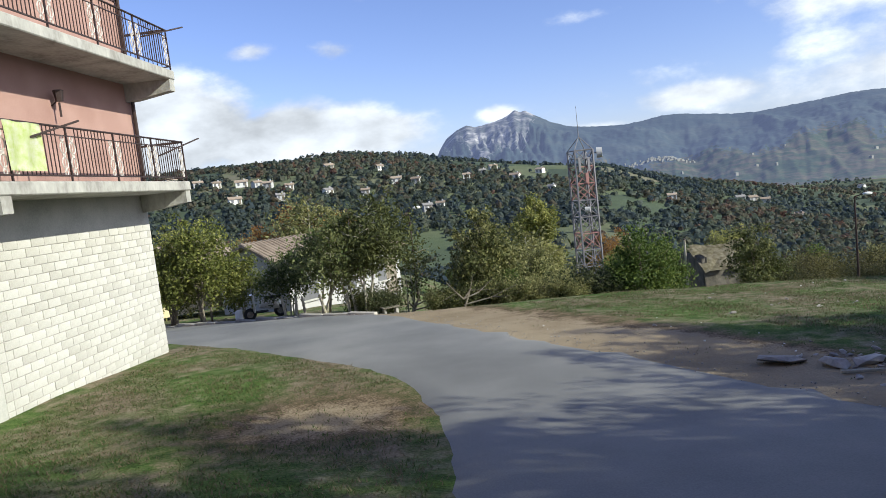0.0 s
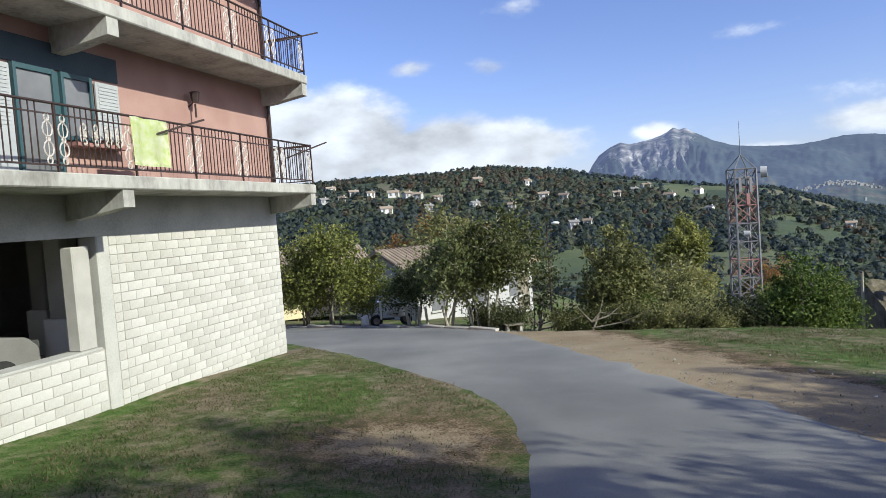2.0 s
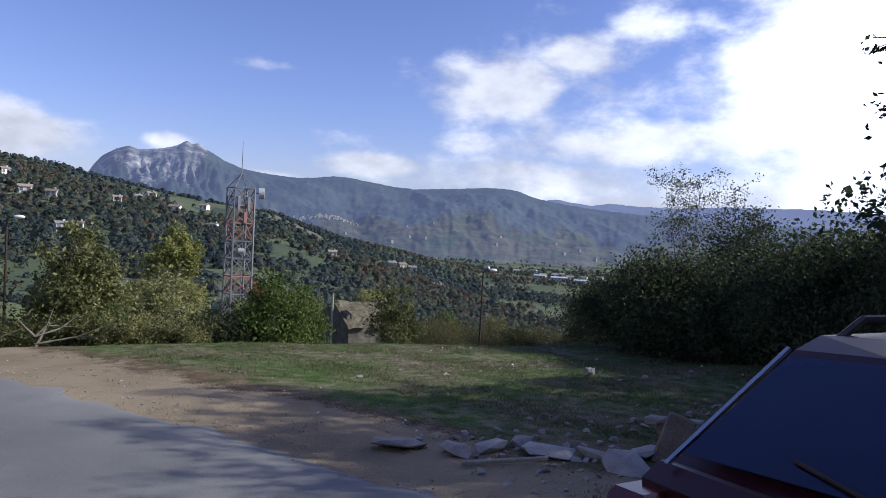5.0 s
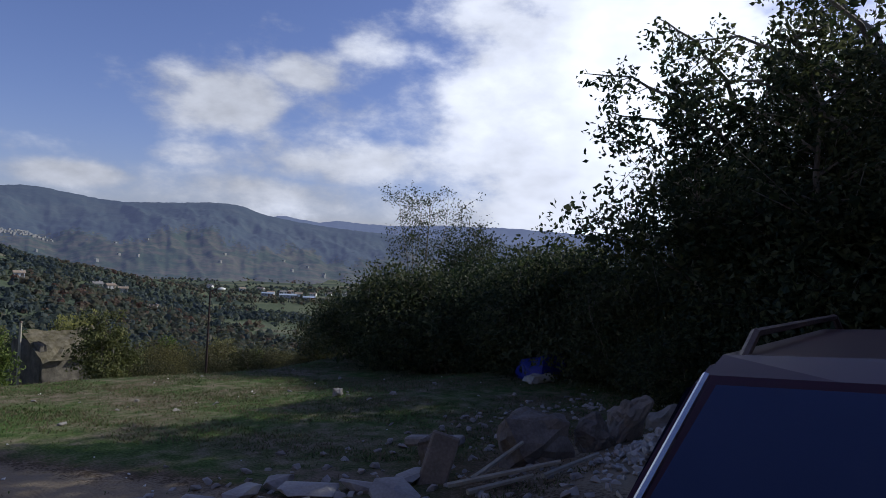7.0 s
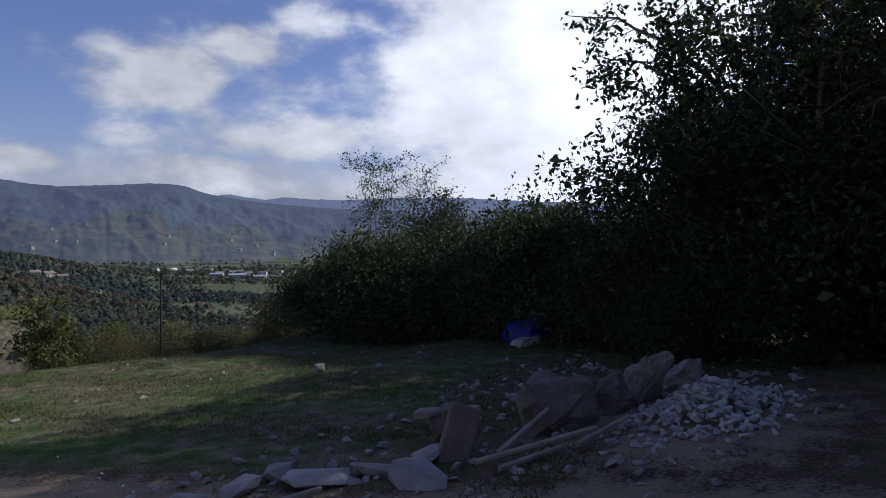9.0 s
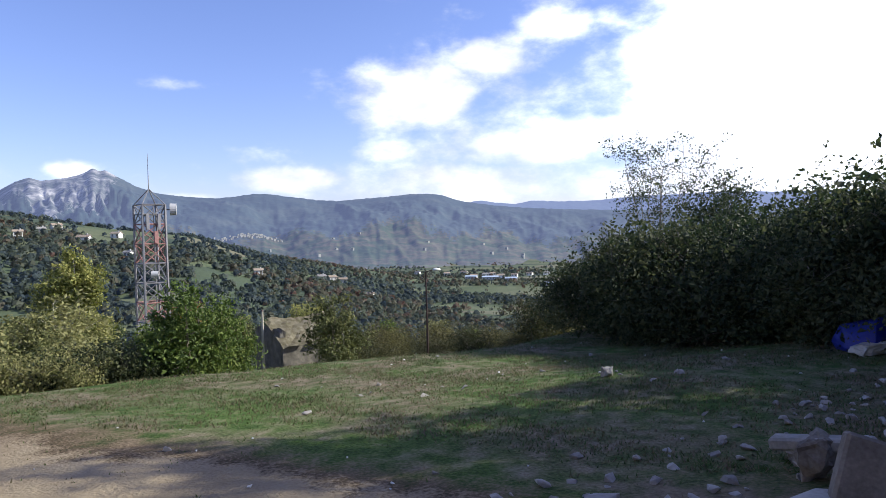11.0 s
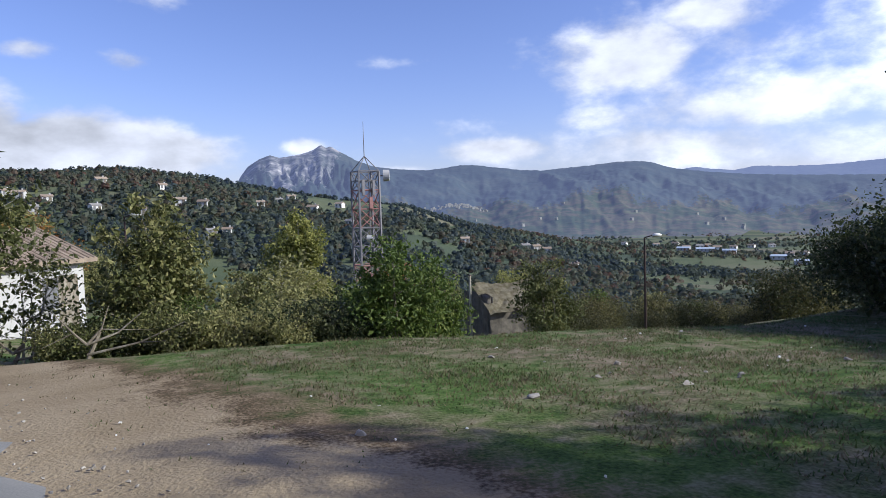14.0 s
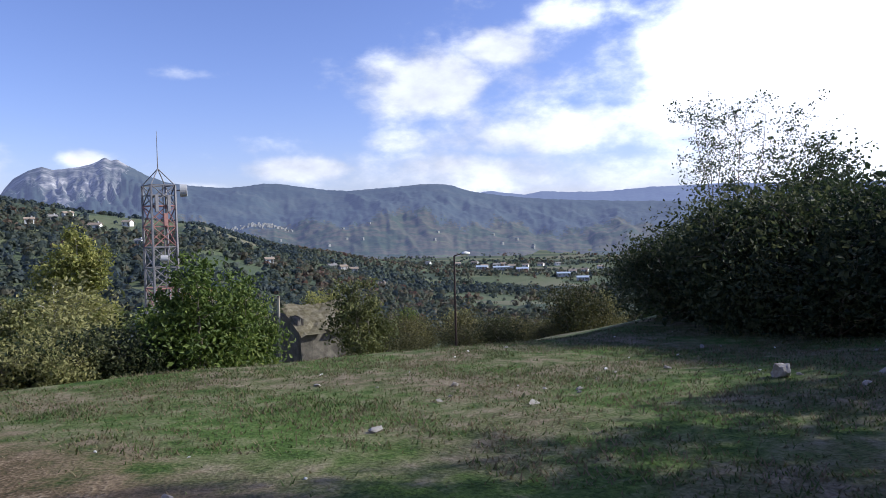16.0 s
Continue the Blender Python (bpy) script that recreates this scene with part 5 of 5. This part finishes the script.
def scatter_stones(name, spots, label, mat, seed, lo, hi, pile=0.0):
    r = np.random.default_rng(seed)
    protos = []
    for k in range(5):
        bm = stone_mesh(seed * 10 + k, (1, 0.75, 0.55), 0.3, 1.0, 1)
        protos.append((np.array([v.co[:] for v in bm.verts]), np.array([[v.index for v in f.verts] for f in bm.faces])))
        bm.free()
    vs, fs, n = [], [], 0
    for x, y, h in spots:
        p, t = protos[r.integers(5)]
        s = r.uniform(lo, hi)
        q = np.array(Euler(r.uniform(-0.5, 0.5, 3) + [0, 0, r.uniform(0, 6)]).to_matrix())
        vs.append((p * s) @ q.T + [x, y, gz(x, y) + h + s * 0.2])
        fs.append(t + n)
        n += len(p)
    me = mesh_of(name, np.concatenate(vs).tolist(), np.concatenate(fs).tolist(), mat)
    return tagged(new(name, me), label, "stones", kind="stuff")


r6 = np.random.default_rng(44)
pile = []
for k in range(800):
    u, v = r6.normal(size=2) * (0.56, 0.34)
    pile.append((8.95 + u, 5.85 + v, 0.34 * math.exp(-(u / 0.65) ** 2 - (v / 0.42) ** 2) * r6.uniform(0.5, 1)))
scatter_stones("rubble_pile", pile, "heap of pale broken stone rubble", M["block"], 3, 0.02, 0.062)
loose = [(r6.uniform(4.5, 12.5), r6.uniform(5.2, 9.6), 0.0) for _ in range(420)]
loose += [(r6.normal(9.5, 2.5), r6.normal(12, 2.2), 0.0) for _ in range(35)]
scatter_stones("loose_stones", loose, "loose grey stones scattered round the rubble", M["rock"], 4, 0.02, 0.075)
edge = []
for k in range(900):
    p = ROAD_B[r6.integers(30, 112)]
    edge.append((p[0] + r6.normal() * 0.28 + 0.1, p[1] + r6.normal() * 0.28, 0.02))
scatter_stones("gravel", edge, "grey gravel crumbling along the road's edge", M["rock"], 5, 0.006, 0.022)
pebbles = [(3.79, 12.5, 0.01), (1.57, 14.1, 0.01), (2.4, 13.0, 0.01), (-0.3, 17.2, 0.01), (4.4, 12.6, 0), (0.7, 15.8, 0.0), (3.3, 14.4, 0.0)] + [(r6.uniform(-1, 14), r6.uniform(9, 18), 0.0) for _ in range(40)]
scatter_stones("pebbles", [p for p in pebbles if to_line(np.array(p[0]), np.array(p[1]), ROAD_B) > 0.5], "small white pebbles dotted over the field", M["white"], 6, 0.01, 0.028)

# blue sheet on debris by the thicket
M["tarp"] = material("tarp", [(0.01, 0.02, 0.22), (0.02, 0.04, 0.36)], 0.4, 2, 20, 0.5)
solid("tarpaulin", stone_mesh(71, (0.8, 0.5, 0.36), 0.5), M["tarp"], pose(14.3, 10.7, gz(14.3, 10.7) + 0.2), "crumpled blue tarpaulin over debris by the thicket", "tarpaulin", smooth=True)
stone(13.7, 10.6, (0.4, 0.25, 0.16), (0, 0, 0), "pale slab of debris by the tarpaulin", 72, mat="block")


# ---- kerb, low wall and yard across the road ----
def kerb():
    top = along([(-14, 26.4), (-11.9, 25.35), (-8.6, 23.75), (-5.2, 21.75), (-2.9, 20.6)], 13)
    k = thing("kerb", pose(0, 0, 0), "broken grey concrete kerb along the road", "kerb", kind="structure")
    for a, b in zip(top, top[1:]):
        d = math.degrees(math.atan2(b[1] - a[1], b[0] - a[0]))
        L = math.hypot(*(b - a))
        c = (a + b) / 2
        st = part("kerb_stone", box(-L / 2 + 0.01, L / 2 - 0.01, -0.1, 0.1, -0.15, 0.11 + r6.uniform(-0.04, 0.03), 0.02), M["rock"], k)
        st.matrix_basis = pose(c[0], c[1], gz(c[0], c[1]), 0, r6.uniform(-1.5, 1.5), d)


kerb()
stone(-8.55, 24.35, (0.16, 0.12, 0.26), (0, 0, 10), "pointed white marker stone by the kerb", 81, 0.1, "marker_stone", 2, "white", "")
for k, (x, y) in enumerate(((-6.35, 22.9), (-5.95, 22.75), (-5.6, 22.6), (-4.75, 22.1))):
    solid("fence_post", rod((0, 0, -0.2), (r6.normal() * 0.08, r6.normal() * 0.05, 0.75), 0.05, 0.045, 7), M["bark_pale"], pose(x, y, gz(x, y)), "short pale wooden fence post by trees", "fence post", "fence posts")


def scooter(x, y):
    ob = thing("scooter", pose(x, y, gz(x, y), 0, 0, 200), "white motor scooter parked in the yard", "scooter")
    part("body", stone_mesh(91, (0.5, 0.17, 0.24), 0.1), M["white"], ob, smooth=True).matrix_basis = pose(-0.25, 0, 0.55)
    part("leg_shield", box(0.38, 0.46, -0.2, 0.2, 0.3, 0.98, 0.03), M["white"], ob)
    part("floorboard", box(-0.1, 0.4, -0.15, 0.15, 0.27, 0.32, 0.01), M["rubber"], ob)
    part("seat", box(-0.65, 0.0, -0.13, 0.13, 0.76, 0.86, 0.04), M["rubber"], ob, "black seat")
    part("handlebar", rod((0.42, -0.33, 1.05), (0.42, 0.33, 1.05), 0.02), M["rubber"], ob)
    part("headlight", rod((0.44, 0, 0.98), (0.54, 0, 0.98), 0.09, n=12), M["chrome"], ob)
    for xx in (-0.55, 0.6):
        w = part("wheel", rod((xx, -0.05, 0.24), (xx, 0.05, 0.24), 0.24, n=18), M["rubber"], ob)
        part("rim", rod((xx, -0.055, 0.24), (xx, 0.055, 0.24), 0.13, n=12), M["chrome"], w)


scooter(-7.88, 25.50)


def garden_table(x, y):
    ob = thing("garden_table", pose(x, y, gz(x, y), 0, 0, 25) @ Matrix.Diagonal((0.75, 0.75, 0.6, 1)), "low mossy stone table by the hedge", "table")
    part("tabletop", box(-0.4, 0.4, -0.25, 0.25, 0.36, 0.42, 0.015), M["roof_moss"], ob)
    for s in (-0.28, 0.28):
        part("leg", box(s - 0.06, s + 0.06, -0.15, 0.15, -0.1, 0.36, 0.01), M["concrete"], ob)


garden_table(-2.6, 21.9)


# ---- grass ----
def grass():
    r = np.random.default_rng(77)
    n = 42000
    x, y = r.uniform(-9, 16, n * 3), r.uniform(2, 21, n * 3)
    right = x > np.interp(y, [p[1] for p in ROAD_R], [p[0] for p in ROAD_R]) + 0.7
    left = x < np.interp(y, [p[1] for p in ROAD_L], [p[0] for p in ROAD_L]) - 0.05
    keep = (right & (y > 6.3) & (x < 14.5)) | (left & (x > -7.4) & (y < 17))
    tuft = ripple(x, y, 0.5) + r.normal(size=len(x)) * 0.4
    keep &= tuft > -0.15
    keep &= ~((to_line(x, y, ROAD_B) < 3.0 + 0.8 * ripple(x, y, 0.8)) & (y > 7) & right & (r.uniform(size=len(x)) < 0.96))
    keep &= ~((np.hypot((x + 2.2) / 1.5, (y - 8.8) / 1.2) < 1) & (r.uniform(size=len(x)) < 0.85))
    x, y = x[keep][:n], y[keep][:n]
    z = height(x, y)
    vs, fs = [], []
    h = r.uniform(0.015, 0.042, len(x)) * (1 + 0.5 * (tuft[keep][:n] > 0.6))
    for b in range(4):
        a = r.uniform(0, 6.283, len(x))
        w = 0.006 + 0.006 * r.uniform(size=len(x))
        bx, by = x + r.normal(size=len(x)) * 0.045, y + r.normal(size=len(x)) * 0.045
        tip = np.stack([bx + np.cos(a) * h * 1.1, by + np.sin(a) * h * 1.1, z + h * r.uniform(0.6, 1.1, len(x))], 1)
        l = np.stack([bx - np.sin(a) * w, by + np.cos(a) * w, z - 0.01], 1)
        q = np.stack([bx + np.sin(a) * w, by - np.cos(a) * w, z - 0.01], 1)
        vs.append(np.stack([l, q, tip], 1).reshape(-1, 3))
    v = np.concatenate(vs)
    m = leafy("grass_blades", [(0.048, 0.080, 0.018), (0.088, 0.132, 0.034), (0.145, 0.142, 0.062), (0.20, 0.155, 0.095)], 0.45)
    tagged(new("grass", mesh_of("grass", v.tolist(), np.arange(len(v)).reshape(-1, 3).tolist(), m)), "short tufted meadow grass, partly dry", "grass", kind="stuff")


grass()


# ---- blockwork, piece by piece ----
def blockwork():
    L, H = 0.36, 0.17
    full = from_bm("block", box(-0.03, 0.0, 0.006, L - 0.006, 0.006, H - 0.006, 0.005), M["block"])
    half = from_bm("block", box(-0.03, 0.0, 0.006, L / 2 - 0.006, 0.006, H - 0.006, 0.005), M["block"])
    r = np.random.default_rng(12)

    def lay(parent, y0, y1, z0, z1, most):
        n = 0
        for j in range(int((z1 - z0) / H + 0.01)):
            y = y1
            first = True
            while y > y0 + 0.15 and n < most:
                me, w = (half, L / 2) if (first and j % 2) or y - y0 < L else (full, L)
                first = False
                b = part("block", me, None, parent)
                b.location = (r.normal() * 0.003, y - w, z1 - (j + 1) * H)
                y -= w
                n += 1

    lay(block_wall, -5.6, -0.02, -1.95, 1.5, 330)
    lay(parapet, -14.0, -5.92, -1.85, -0.45, 210)


blockwork()
